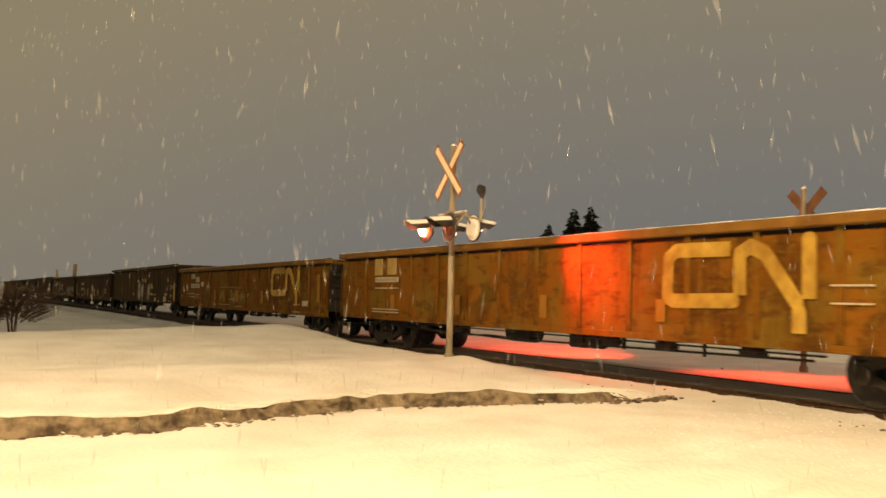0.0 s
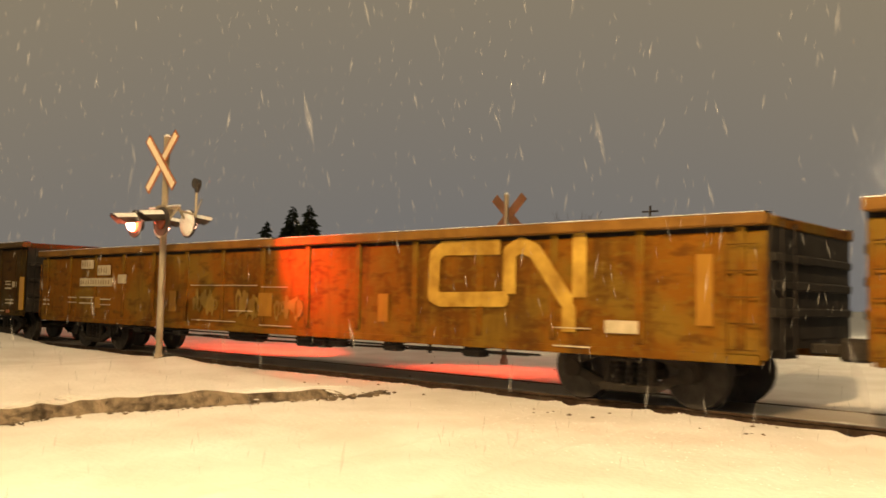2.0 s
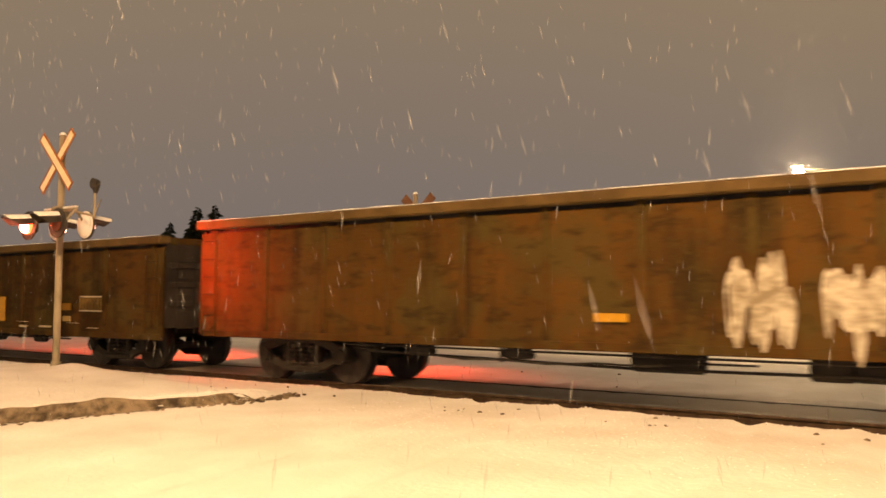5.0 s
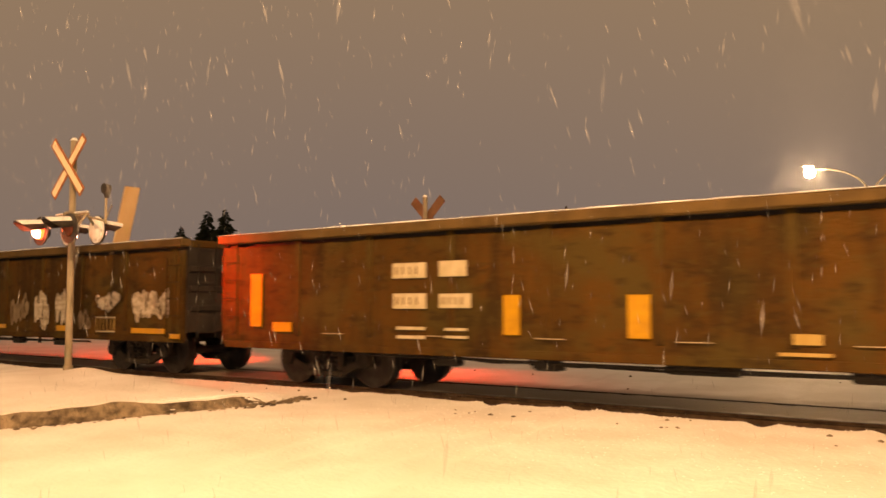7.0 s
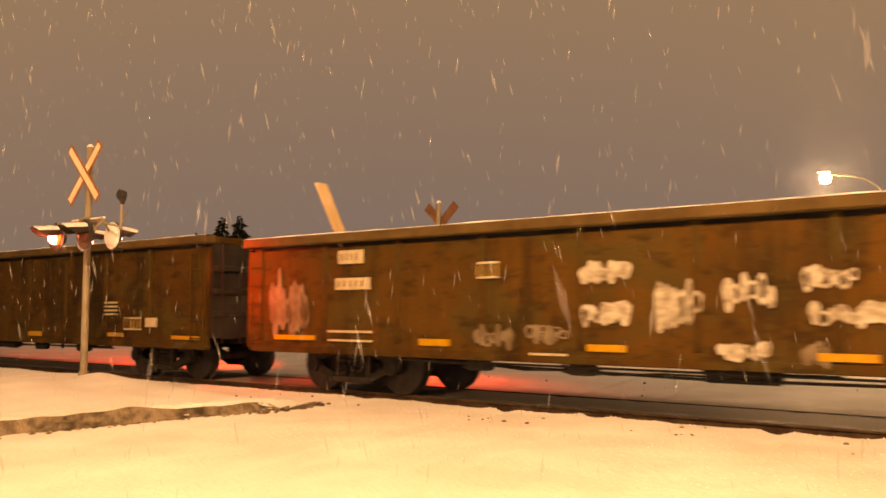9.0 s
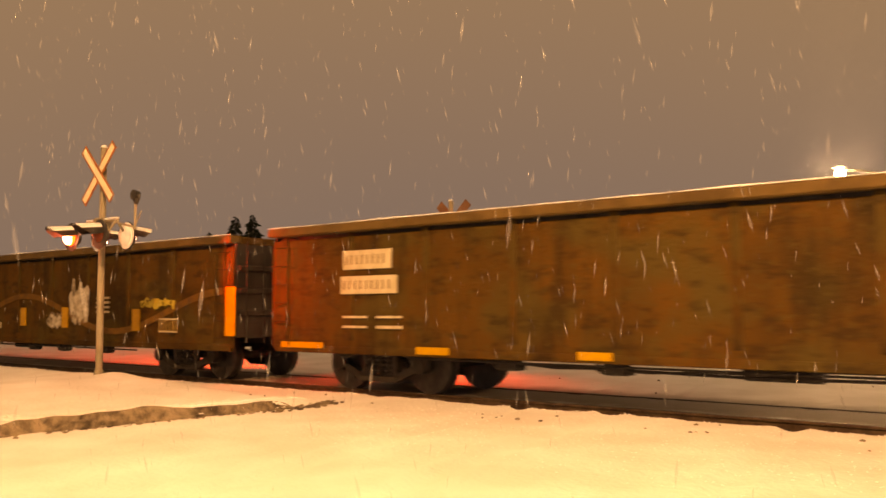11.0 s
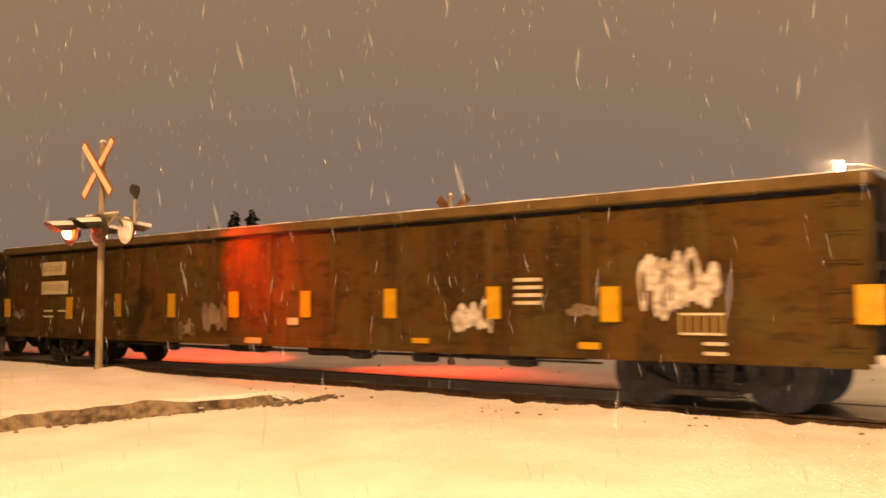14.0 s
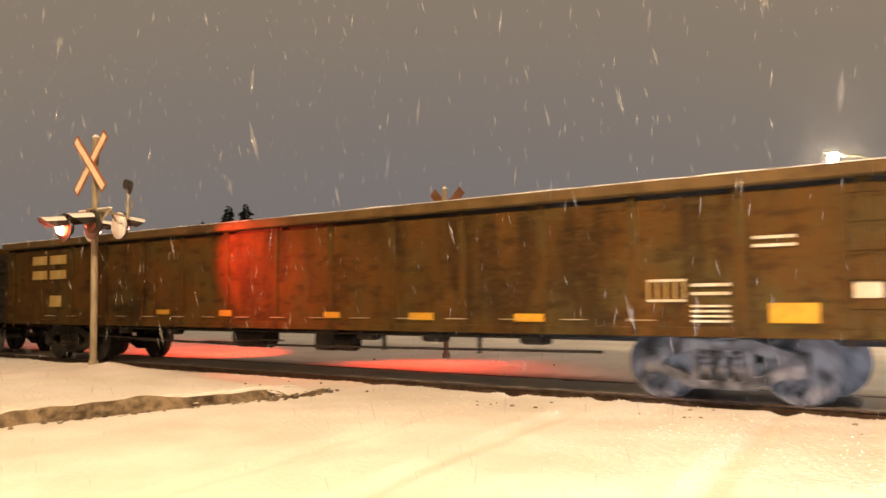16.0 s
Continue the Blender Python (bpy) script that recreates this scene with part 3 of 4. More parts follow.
def blob(car, name, mat, x, z, w, h, seed, label, count=7):
    """A sprayed tag: overlapping rounded strokes in one flat coat of paint."""
    rng = random.Random(seed)
    bm = bmesh.new()
    for k in range(count):
        cx, cz = x + w * (k + 0.5) / count, z + h * rng.uniform(0.35, 0.65)
        rx, rz = w / count * rng.uniform(0.5, 1.0), h * rng.uniform(0.18, 0.5)
        hole = rng.random() < 0.35
        ring = 14
        o = [bm.verts.new((cx + rx * math.cos(a) * (1 + 0.2 * math.sin(3 * a + k)), -0.017 - 0.0004 * k, cz + rz * math.sin(a))) for a in np.linspace(0, 2 * math.pi, ring, endpoint=False)]
        if hole:
            i = [bm.verts.new((cx + 0.6 * (v.co.x - cx), v.co.y, cz + 0.62 * (v.co.z - cz))) for v in o]
            for q in range(ring):
                bm.faces.new((o[q], o[(q + 1) % ring], i[(q + 1) % ring], i[q]))
        else:
            bm.faces.new(o)
    r = bmesh.ops.extrude_face_region(bm, geom=list(bm.faces))
    bmesh.ops.translate(bm, vec=(0, 0.012, 0), verts=[v for v in r["geom"] if isinstance(v, bmesh.types.BMVert)])
    tagged(finish(name, bm, mat, car, label), kind="stuff")


def ribbon(car, mat, pts, width, label):
    """A broad painted band with rounded turns."""
    bm = bmesh.new()
    for k, (a, b) in enumerate(zip(pts, pts[1:])):
        ax, az, bx, bz = *a, *b
        d = Vector((bx - ax, 0, bz - az)).normalized()
        nrm = Vector((-d.z, 0, d.x)) * width / 2
        y = -0.016 - 0.0008 * (k % 3)
        q = [Vector((ax, y, az)) + nrm, Vector((ax, y, az)) - nrm, Vector((bx, y, bz)) - nrm, Vector((bx, y, bz)) + nrm]
        f = bm.faces.new([bm.verts.new(v) for v in q])
        c = [bm.verts.new((bx + width / 2 * math.cos(t), y - 0.0004, bz + width / 2 * math.sin(t))) for t in np.linspace(0, 2 * math.pi, 16, endpoint=False)]
        bm.faces.new(c)
    r = bmesh.ops.extrude_face_region(bm, geom=list(bm.faces))
    bmesh.ops.translate(bm, vec=(0, 0.006, 0), verts=[v for v in r["geom"] if isinstance(v, bmesh.types.BMVert)])
    tagged(finish("painted_band", bm, mat, car, label), kind="stuff")


def emblem(car, x, w):
    """The faded band emblem of the brown cars: an open bracket, a bent band and a short upright, much worn."""
    bands = (((0.47, 2.20), (0.10, 2.21), (0.04, 2.10), (0.03, 1.46), (0.08, 1.40), (0.49, 1.42)), ((0.53, 1.50), (0.53, 2.12), (0.60, 2.22), (0.68, 2.12), (0.86, 1.42)),
             ((0.93, 1.46), (0.93, 2.28)), ((0.875, 0.98), (0.875, 1.28)))
    for band in bands:
        ribbon(car, "emblem", [(x + w * u, z) for u, z in band], 0.23, "worn ochre emblem band")


PAINTS = {"logo": "logo", "white": "white", "white2": "white", "cream": "logo", "line": "white", "ochre": "ochre", "yellow": "yellow",
          "red": "signred", "tag": "chalk", "ghost": "ghost", "ytag": "lime", "olive": "olive", "frame": "white"}


def marks(car, kind, *areas):
    """Stencils, reflectors and sprayed tags on the near side, each as (x from, x to, z from, z to)."""
    mat = PAINTS[kind]
    for k, (x0, x1, z0, z1) in enumerate(areas):
        x0, x1 = x0 - 0.045, x1 + 0.045
        w, h = x1 - x0, z1 - z0
        if kind == "yellow":
            sheet(car, "reflector", mat, x0, x1, z0, z1, "yellow reflective patch", lift=0.045 if x0 > 19.3 or x1 < 0.6 else 0.0)
        elif kind == "line":
            rows = 1 if h < 0.1 else 2 if h < 0.2 else 4
            t = h / (rows * 1.9)
            for q in range(rows):
                z = z0 + (h - t) * (q / (rows - 1) if rows > 1 else 0.5)
                sheet(car, "stencil_bar", mat, x0, x1, z, z + t)
        elif kind == "frame":
            for z in (z0, z1 - 0.03):
                sheet(car, "stencil_bar", mat, x0, x1, z, z + 0.03)
            n = max(4, int(w / 0.11))
            for q in range(n + 1):
                sheet(car, "stencil_bar", "logo", x0 + (w - 0.03) * q / n, x0 + (w - 0.03) * q / n + 0.02, z0 + 0.035, z1 - 0.035)
        elif kind in ("tag", "ghost", "ytag", "olive"):
            blob(car, "sprayed_tag", mat, x0, z0, w, h, int(x0 * 100) + k, "pale sprayed tag" if kind != "ytag" else "lime yellow sprayed tag", max(4, int(w / 0.09)))
        else:
            panel = sheet(car, "stencil_panel", mat, x0, x1, z0, z1)
            if kind == "white" and w > 0.5:
                n = int(w / 0.13)
                for q in range(n):
                    a = x0 + 0.06 + (w - 0.12) * q / n
                    sheet(car, "stencil_bar", "ghostdark", a, a + 0.035, z0 + h * 0.25, z1 - h * 0.25, lift=0.004)


OX = "oxide-brown steel gondola car with faded cream emblem, snow on its rim"
DK = "dark umber steel gondola car with yellow reflectors and pale graffiti"
c0 = freight_car(0, "oxide", 2.595, 15, 0.80, OX)
c1 = freight_car(1, "oxide", 2.505, 15, 0.74, OX)
c2 = freight_car(2, "umber", 2.81, 15, 0.80, DK)
c3 = freight_car(3, "umber", 2.61, 13, 0.68, DK)
c4 = freight_car(4, "umber", 2.63, 13, 0.72, DK)
c5 = freight_car(5, "umber", 2.79, 13, 0.70, DK)
c6 = freight_car(6, "umber", 2.76, 13, 0.66, DK)
c7 = freight_car(7, "umber", 2.775, 13, 0.68, DK)
c8 = freight_car(8, "umber", 2.78, 15, 0.90, DK)
c9 = freight_car(9, "umber", 2.76, 13, 0.80, DK)

emblem(c0, 13.5, 3.0)
emblem(c1, 14.35, 3.05)
marks(c0, 'logo', (2.39, 2.78, 1.94, 2.39), (3.17, 3.61, 1.95, 2.39))
marks(c0, 'white', (2.43, 3.74, 1.75, 1.89))
marks(c0, 'line', (2.28, 3.77, 0.94, 1.04), (2.43, 3.74, 1.57, 1.62), (16.67, 17.20, 1.38, 1.43), (16.67, 17.21, 1.62, 1.67))
marks(c0, 'ochre', (3.40, 3.53, 1.05, 1.42), (6.79, 6.92, 0.98, 1.44), (10.11, 10.24, 1.02, 1.47), (13.38, 13.50, 1.05, 1.42))
marks(c1, 'white', (2.34, 3.92, 1.58, 1.78), (2.39, 2.93, 2.02, 2.23), (3.25, 3.80, 1.85, 2.09), (4.28, 4.57, 1.65, 1.86))
marks(c1, 'line', (0.26, 0.53, 1.08, 1.23), (1.72, 2.09, 1.27, 1.32), (1.72, 2.10, 1.15, 1.19), (2.35, 3.01, 1.13, 1.19), (2.35, 3.01, 1.27, 1.33), (3.43, 3.84, 1.12, 1.15), (3.43, 3.84, 1.24, 1.29), (16.81, 17.32, 0.76, 0.80), (16.81, 17.32, 1.02, 1.05))
marks(c1, 'ochre', (3.17, 3.35, 1.05, 1.32), (6.61, 6.79, 1.04, 1.49), (13.23, 13.38, 1.01, 1.48), (18.96, 19.09, 1.13, 2.02))
marks(c1, 'white2', (17.65, 18.06, 0.99, 1.16))
# an old tag on the second car: two snow-caught seams and dull olive fills
marks(c1, 'line', (7.43, 9.71, 1.60, 1.625), (9.94, 10.65, 1.57, 1.595), (7.52, 9.01, 0.87, 0.90), (9.90, 10.82, 0.83, 0.86), (8.87, 9.60, 1.09, 1.12))
marks(c1, 'olive', (7.55, 8.35, 0.98, 1.54), (9.15, 9.75, 0.95, 1.58), (10.4, 11.1, 0.95, 1.45))
marks(c1, 'ochre', (9.87, 10.21, 1.02, 1.47))
marks(c2, 'yellow', (7.95, 8.32, 1.12, 1.23), (13.58, 14.10, 1.15, 1.26), (14.53, 14.86, 1.16, 1.23), (15.57, 15.90, 0.81, 0.87), (17.29, 17.81, 1.16, 1.27), (19.69, 19.89, 0.91, 1.83))
marks(c2, 'line', (18.17, 18.49, 0.84, 0.89), (18.59, 18.88, 1.61, 1.72), (18.59, 18.92, 1.47, 1.55), (18.65, 19.11, 1.07, 1.20))
marks(c2, 'white2', (14.68, 14.94, 0.82, 1.01), (17.07, 17.54, 0.83, 1.11), (19.08, 19.25, 1.54, 1.70))
marks(c2, 'red', (18.72, 18.85, 0.81, 0.90))
marks(c2, 'tag', (9.64, 10.32, 0.73, 1.99), (10.72, 11.26, 0.82, 1.97), (12.61, 13.19, 0.78, 1.94))
marks(c2, 'ytag', (11.66, 12.04, 1.87, 2.16), (13.56, 14.09, 1.48, 1.82))
marks(c3, 'white', (4.09, 4.64, 1.77, 2.00), (4.10, 4.64, 1.31, 1.54), (4.98, 5.38, 1.78, 2.01), (4.98, 5.45, 1.32, 1.53))
marks(c3, 'line', (4.17, 4.62, 0.86, 1.04), (5.08, 5.39, 0.88, 1.03), (14.71, 14.92, 0.76, 0.85), (15.54, 15.90, 0.78, 0.85), (17.38, 17.64, 0.80, 0.83))
marks(c3, 'yellow', (0.85, 1.04, 1.00, 1.91), (1.41, 1.78, 0.92, 1.08), (6.10, 6.27, 0.95, 1.50), (7.96, 8.17, 0.94, 1.49), (11.90, 12.13, 0.92, 1.48), (13.76, 13.95, 0.91, 1.46))
marks(c3, 'cream', (9.80, 10.28, 0.78, 0.82), (9.96, 10.18, 0.91, 1.03), (16.44, 16.65, 0.94, 1.05))
marks(c3, 'frame', (17.08, 17.76, 1.15, 1.47))
marks(c3, 'ochre', (16.35, 16.66, 1.17, 1.32))
marks(c4, 'yellow', (0.80, 1.71, 0.88, 0.96), (4.04, 4.53, 0.85, 0.95), (6.87, 7.34, 0.84, 0.93), (9.74, 10.27, 0.81, 0.90), (12.58, 13.12, 0.85, 0.94), (15.41, 15.91, 0.82, 0.94), (18.20, 19.19, 0.82, 0.92), (19.51, 19.71, 0.74, 0.83))
marks(c4, 'tag', (6.80, 7.37, 1.15, 1.52), (6.80, 7.38, 1.72, 2.04), (7.84, 8.32, 1.12, 1.82), (8.60, 9.11, 0.76, 1.06), (8.70, 9.20, 1.28, 1.85), (9.60, 10.08, 1.57, 1.89), (9.67, 10.43, 1.18, 1.46), (14.48, 14.99, 0.85, 1.71), (15.39, 15.94, 0.93, 1.78), (16.93, 17.64, 1.25, 1.70), (18.25, 19.29, 1.03, 1.74))
marks(c4, 'frame', (5.11, 5.40, 1.83, 2.07), (16.96, 17.52, 0.82, 1.14))
marks(c4, 'ghost', (0.69, 1.53, 0.94, 2.09), (5.06, 5.61, 0.83, 1.18), (5.94, 6.48, 0.93, 1.23), (9.59, 9.77, 0.65, 1.07), (10.62, 11.42, 0.78, 1.16), (11.84, 12.42, 0.86, 1.22), (13.45, 14.10, 0.89, 1.65), (16.31, 16.60, 0.84, 1.28))
marks(c4, 'white', (2.27, 2.94, 1.71, 1.90), (2.33, 2.79, 2.13, 2.35))
marks(c4, 'line', (2.10, 2.98, 1.00, 1.07), (2.10, 2.99, 0.86, 0.92), (5.99, 6.48, 0.75, 0.81))
marks(c5, 'yellow', (0.33, 1.27, 0.72, 0.82), (3.41, 3.95, 0.68, 0.79), (6.22, 6.64, 0.68, 0.79), (18.74, 19.50, 0.82, 0.89))
marks(c5, 'white2', (17.85, 18.13, 1.05, 1.23))
marks(c5, 'white', (1.79, 2.93, 1.62, 1.91), (1.84, 2.81, 2.02, 2.33))
marks(c5, 'line', (1.83, 2.28, 1.05, 1.12), (1.83, 2.28, 1.21, 1.28), (2.58, 3.03, 1.04, 1.13), (2.58, 3.03, 1.21, 1.28))
marks(c6, 'yellow', (0.07, 0.25, 1.01, 1.87), (3.07, 3.20, 1.03, 1.42), (5.85, 6.01, 1.00, 1.45), (8.76, 8.96, 1.00, 1.42), (11.71, 11.89, 1.02, 1.45), (13.68, 13.85, 0.99, 1.45), (16.55, 16.74, 0.95, 1.40), (19.70, 19.89, 0.89, 1.80))
marks(c6, 'frame', (17.52, 18.03, 0.93, 1.21))
marks(c6, 'line', (2.04, 2.82, 1.13, 1.31), (9.26, 9.69, 1.00, 1.14), (15.14, 15.56, 1.32, 1.67))
marks(c6, 'ytag', (16.85, 17.95, 1.39, 1.63))
marks(c6, 'tag', (13.04, 13.53, 0.94, 1.33), (14.02, 14.70, 1.22, 2.02), (14.04, 14.70, 0.79, 2.06))
marks(c6, 'ghost', (13.15, 13.82, 0.95, 1.36))
marks(c6, 'white2', (10.29, 10.63, 0.95, 1.09))
marks(c6, 'white', (1.96, 2.95, 1.71, 1.94), (2.01, 2.91, 2.12, 2.38))
marks(c7, 'yellow', (0.10, 0.28, 1.09, 1.54), (2.98, 3.15, 1.07, 1.56), (5.00, 5.13, 1.13, 1.61), (6.91, 7.06, 1.12, 1.59), (8.85, 9.02, 1.13, 1.60), (10.80, 10.95, 1.14, 1.59), (12.74, 12.89, 1.14, 1.60), (13.32, 13.55, 0.76, 0.84), (14.73, 14.87, 1.14, 1.60), (16.23, 16.45, 0.75, 0.84), (16.56, 16.74, 1.11, 1.57), (19.67, 19.88, 1.11, 1.54))
marks(c7, 'tag', (14.14, 14.75, 0.93, 1.38), (17.12, 18.04, 1.19, 2.05))
marks(c7, 'frame', (17.64, 18.11, 0.96, 1.23))
marks(c7, 'line', (1.95, 2.28, 1.08, 1.15), (1.95, 2.28, 1.21, 1.28), (2.60, 2.91, 1.21, 1.28), (15.21, 15.56, 1.34, 1.71), (17.94, 18.13, 0.72, 0.88))
marks(c7, 'white2', (10.47, 10.64, 1.01, 1.13))
marks(c7, 'ghost', (0.44, 0.91, 1.04, 1.32), (7.30, 7.68, 0.68, 1.11), (8.07, 8.69, 0.87, 1.42), (16.07, 16.42, 1.15, 1.37))
marks(c7, 'white', (1.83, 2.92, 1.63, 1.93), (1.85, 2.79, 2.07, 2.38))
marks(c7, 'cream', (9.32, 9.68, 0.67, 0.77))
marks(c8, "cream", (1.4, 1.95, 2.22, 2.42), (2.2, 2.8, 2.22, 2.42), (1.4, 1.95, 1.88, 2.08), (2.2, 2.8, 1.88, 2.08), (2.2, 2.6, 1.25, 1.5))
marks(c8, 'line', (17.56, 17.94, 1.02, 1.23), (17.56, 17.95, 1.35, 1.49), (18.32, 18.72, 1.90, 2.03))
marks(c8, 'frame', (16.99, 17.40, 1.27, 1.55))
marks(c8, 'white2', (19.40, 19.60, 1.30, 1.48))
marks(c8, 'yellow', (6.43, 6.75, 1.09, 1.18), (8.42, 8.67, 1.06, 1.17), (11.20, 11.46, 1.04, 1.14), (13.06, 13.43, 1.02, 1.13), (14.98, 15.37, 1.01, 1.12), (18.49, 18.95, 1.02, 1.25))
marks(c5, "line", (16.35, 16.75, 1.28, 1.56))
marks(c5, "frame", (17.1, 17.6, 0.98, 1.24))
marks(c5, "yellow", (16.5, 17.0, 0.84, 0.92), (13.2, 13.7, 0.80, 0.90), (10.3, 10.8, 0.76, 0.86))
for k in range(17):
    if k % 2:
        marks(c3, "line", (1.6 + k * 1.0, 1.95 + k * 1.0, 0.90, 0.915))
    marks(c8, "line", (2.0 + k * 0.98, 2.3 + k * 0.98, 1.035, 1.05))
wave = []
for k in range(66):
    wx = 0.3 + 0.295 * k
    wave.append((wx, 1.44 + 0.29 * math.cos(math.pi * (4.15 - wx) / 2.45) if wx < 4.15 else 1.33 + 0.40 * math.cos(2 * math.pi * (wx - 4.15) / 7.75)))
ribbon(c6, "wave", wave, 0.13, "sprayed ochre wave along the side")


def plank(a, b, width, label):
    """A board standing up out of the load; its poses are those of its car."""
    bm = bmesh.new()
    beam(bm, a, b, width, 0.04)
    ob = finish("plank", bm, "board")
    tagged(ob, label, "plank", "boards in the load")
    CARS.append((ob, 4))


plank((16.82, 0.24, 1.15), (17.70, 0.24, 3.81), 0.34, "pale bleached board standing up out of the open car")
plank((2.92, 0.23, 1.15), (1.60, 0.23, 3.55), 0.24, "pale bleached board leaning out of the open car")

# ---------------------------------------------------------------- crossing signals


def saltire(mast, x, y, z, front, back, wide, face):
    for s in (-1, 1):
        d = Vector((s, 0, 1)) * (0.475 if face < 0 else 0.43)
        o = Vector((x, y + (0.0 if s > 0 else face * 0.02), z))
        bm = bmesh.new()
        beam(bm, o - d, o + d, 0.012, wide)
        arm = finish("crossbuck_arm", bm, back, mast)
        bm = bmesh.new()
        k = 0.955
        beam(bm, o - d * k + Vector((0, face * 0.009, 0)), o + d * k + Vector((0, face * 0.009, 0)), 0.006, wide - 0.075)
        finish("crossbuck_face", bm, front, arm)


def lamp_unit(mast, x, y, z, s, lit):
    """One flashing lamp with its round backing plate and long hood; s is the way it faces along y."""
    bm = bmesh.new()
    tube(bm, (x, y, z), (x, y + s * 0.02, z), 0.25, seg=24)
    plate = finish("backing_plate", bm, "dark", mast, "round black backing plate")
    bm = bmesh.new()
    tube(bm, (x, y - s * 0.12, z - 0.02), (x, y - s * 0.02, z - 0.02), 0.10, 0.13, seg=16)
    if s > 0:
        bm.clear()
        r = bmesh.ops.create_uvsphere(bm, u_segments=16, v_segments=8, radius=0.19)
        bmesh.ops.scale(bm, vec=(1, 0.35, 1), verts=r["verts"])
        bmesh.ops.translate(bm, vec=(x, y - 0.02, z), verts=r["verts"])
    finish("lamp_housing", bm, "dark" if s < 0 else "fresh", mast, "" if s < 0 else "lamp housing plastered with snow", True)
    bm = bmesh.new()
    n = 14
    rows = []
    for k in range(n + 1):
        a = math.pi * (0.04 + 0.92 * k / n)
        c, sn = 0.165 * math.cos(a), 0.165 * math.sin(a)
        rows.append([bm.verts.new((x + c, y + s * 0.02, z + sn)), bm.verts.new((x + c * 0.95, y + s * (0.20 + 0.28 * max(0, math.sin(a))), z + sn * 0.95 - 0.035))])
    for a, b in zip(rows, rows[1:]):
        bm.faces.new((a[0], b[0], b[1], a[1]))
    r = bmesh.ops.solidify(bm, geom=list(bm.faces), thickness=0.008)
    hood = finish("hood", bm, "hood", mast, "long black hood with snow on top")
    bm = bmesh.new()
    rows = []
    for k in range(9):
        a = math.pi * (0.24 + 0.52 * k / 8)
        e = 0.176 + 0.022 * math.sin(math.pi * k / 8)
        rows.append([bm.verts.new((x + e * math.cos(a), y + s * 0.03, z + e * math.sin(a))), bm.verts.new((x + e * 0.95 * math.cos(a), y + s * (0.25 + 0.22 * math.sin(a)), z + e * 0.95 * math.sin(a) - 0.035))])
    for a, b in zip(rows, rows[1:]):
        bm.faces.new((a[0], b[0], b[1], a[1]))
    finish("snow_cap", bm, "fresh", hood)
    bm = bmesh.new()
    r = bmesh.ops.create_uvsphere(bm, u_segments=16, v_segments=8, radius=0.15)
    bmesh.ops.scale(bm, vec=(1, 0.55, 1), verts=r["verts"])
    bmesh.ops.translate(bm, vec=(x, y + s * 0.025, z), verts=r["verts"])
    if s > 0:
        bm2 = bmesh.new()
        tube(bm2, (x, y - 0.016, z + 0.01), (x, y - 0.002, z + 0.01), 0.235, 0.225, seg=20)
        finish("snow_coat", bm2, "fresh", plate, "wind-blown snow stuck on the plate")
    lens = finish("lens", bm, "lens" if lit else "lens_dim", mast, "glowing red lens" if lit else "unlit dark red lens")
    bm = bmesh.new()
    r = bmesh.ops.create_uvsphere(bm, u_segments=14, v_segments=8, radius=0.12)
    bmesh.ops.scale(bm, vec=(1, 0.9, 1), verts=r["verts"])
    bmesh.ops.translate(bm, vec=(x, y + s * 0.05, z - 0.02), verts=r["verts"])
    if lit and s < 0:
        bm3 = bmesh.new()
        bmesh.ops.create_uvsphere(bm3, u_segments=8, v_segments=6, radius=0.022)
        bmesh.ops.translate(bm3, vec=(x + 0.265, y + 0.02, z + 0.06), verts=bm3.verts)
        finish("side_light", bm3, "lens_core", plate, "small red side light")
    if lit:
        finish("lens_core", bm, "lens_core", lens, "white-hot middle of the lens")


def crossing_signal(x, y, base, top, label, front, back, face):
    mast = tagged(new("crossing_signal"), label, "crossing signal", "crossing signals")
    bm = bmesh.new()
    tube(bm, (x, y, base - 0.3), (x, y, top), 0.062, 0.055, seg=16)
    tube(bm, (x, y, base - 0.3), (x, y, base + 0.12), 0.09, 0.085, seg=16)
    finish("mast", bm, "galv", mast, "galvanised steel mast")
    bm = bmesh.new()
    tube(bm, (x, y, top), (x, y, top + 0.05), 0.07, 0.03, seg=12)
    finish("mast_cap", bm, "fresh", mast)
    saltire(mast, x, y + face * 0.09, top - 0.47, front, back, 0.19 if face < 0 else 0.21, face)
    z = 2.94
    bm = bmesh.new()
    tube(bm, (x - 0.5, y, z - 0.03), (x + 0.5, y, z - 0.03), 0.028, seg=10)
    box(bm, x - 0.12, x + 0.12, y - 0.12, y + 0.12, z - 0.16, z + 0.04, 0.03)
    for s in (-1, 1):
        for q in (-1, 1):
            tube(bm, (x + s * 0.45, y, z - 0.03), (x + s * 0.45, y + q * 0.16, z - 0.24), 0.022, seg=8)
    finish("crossarm", bm, "galv", mast)
    bm = bmesh.new()
    box(bm, x - 0.5, x + 0.5, y - 0.03, y + 0.03, z, z + 0.03, 0.008)
    finish("snow_cap", bm, "fresh", mast)
    for s in (-1, 1):
        lamp_unit(mast, x + s * 0.45, y - 0.30, z - 0.29, -1, s < 0)
        lamp_unit(mast, x + s * 0.45, y + 0.20, z - 0.29, 1, True)
    return mast


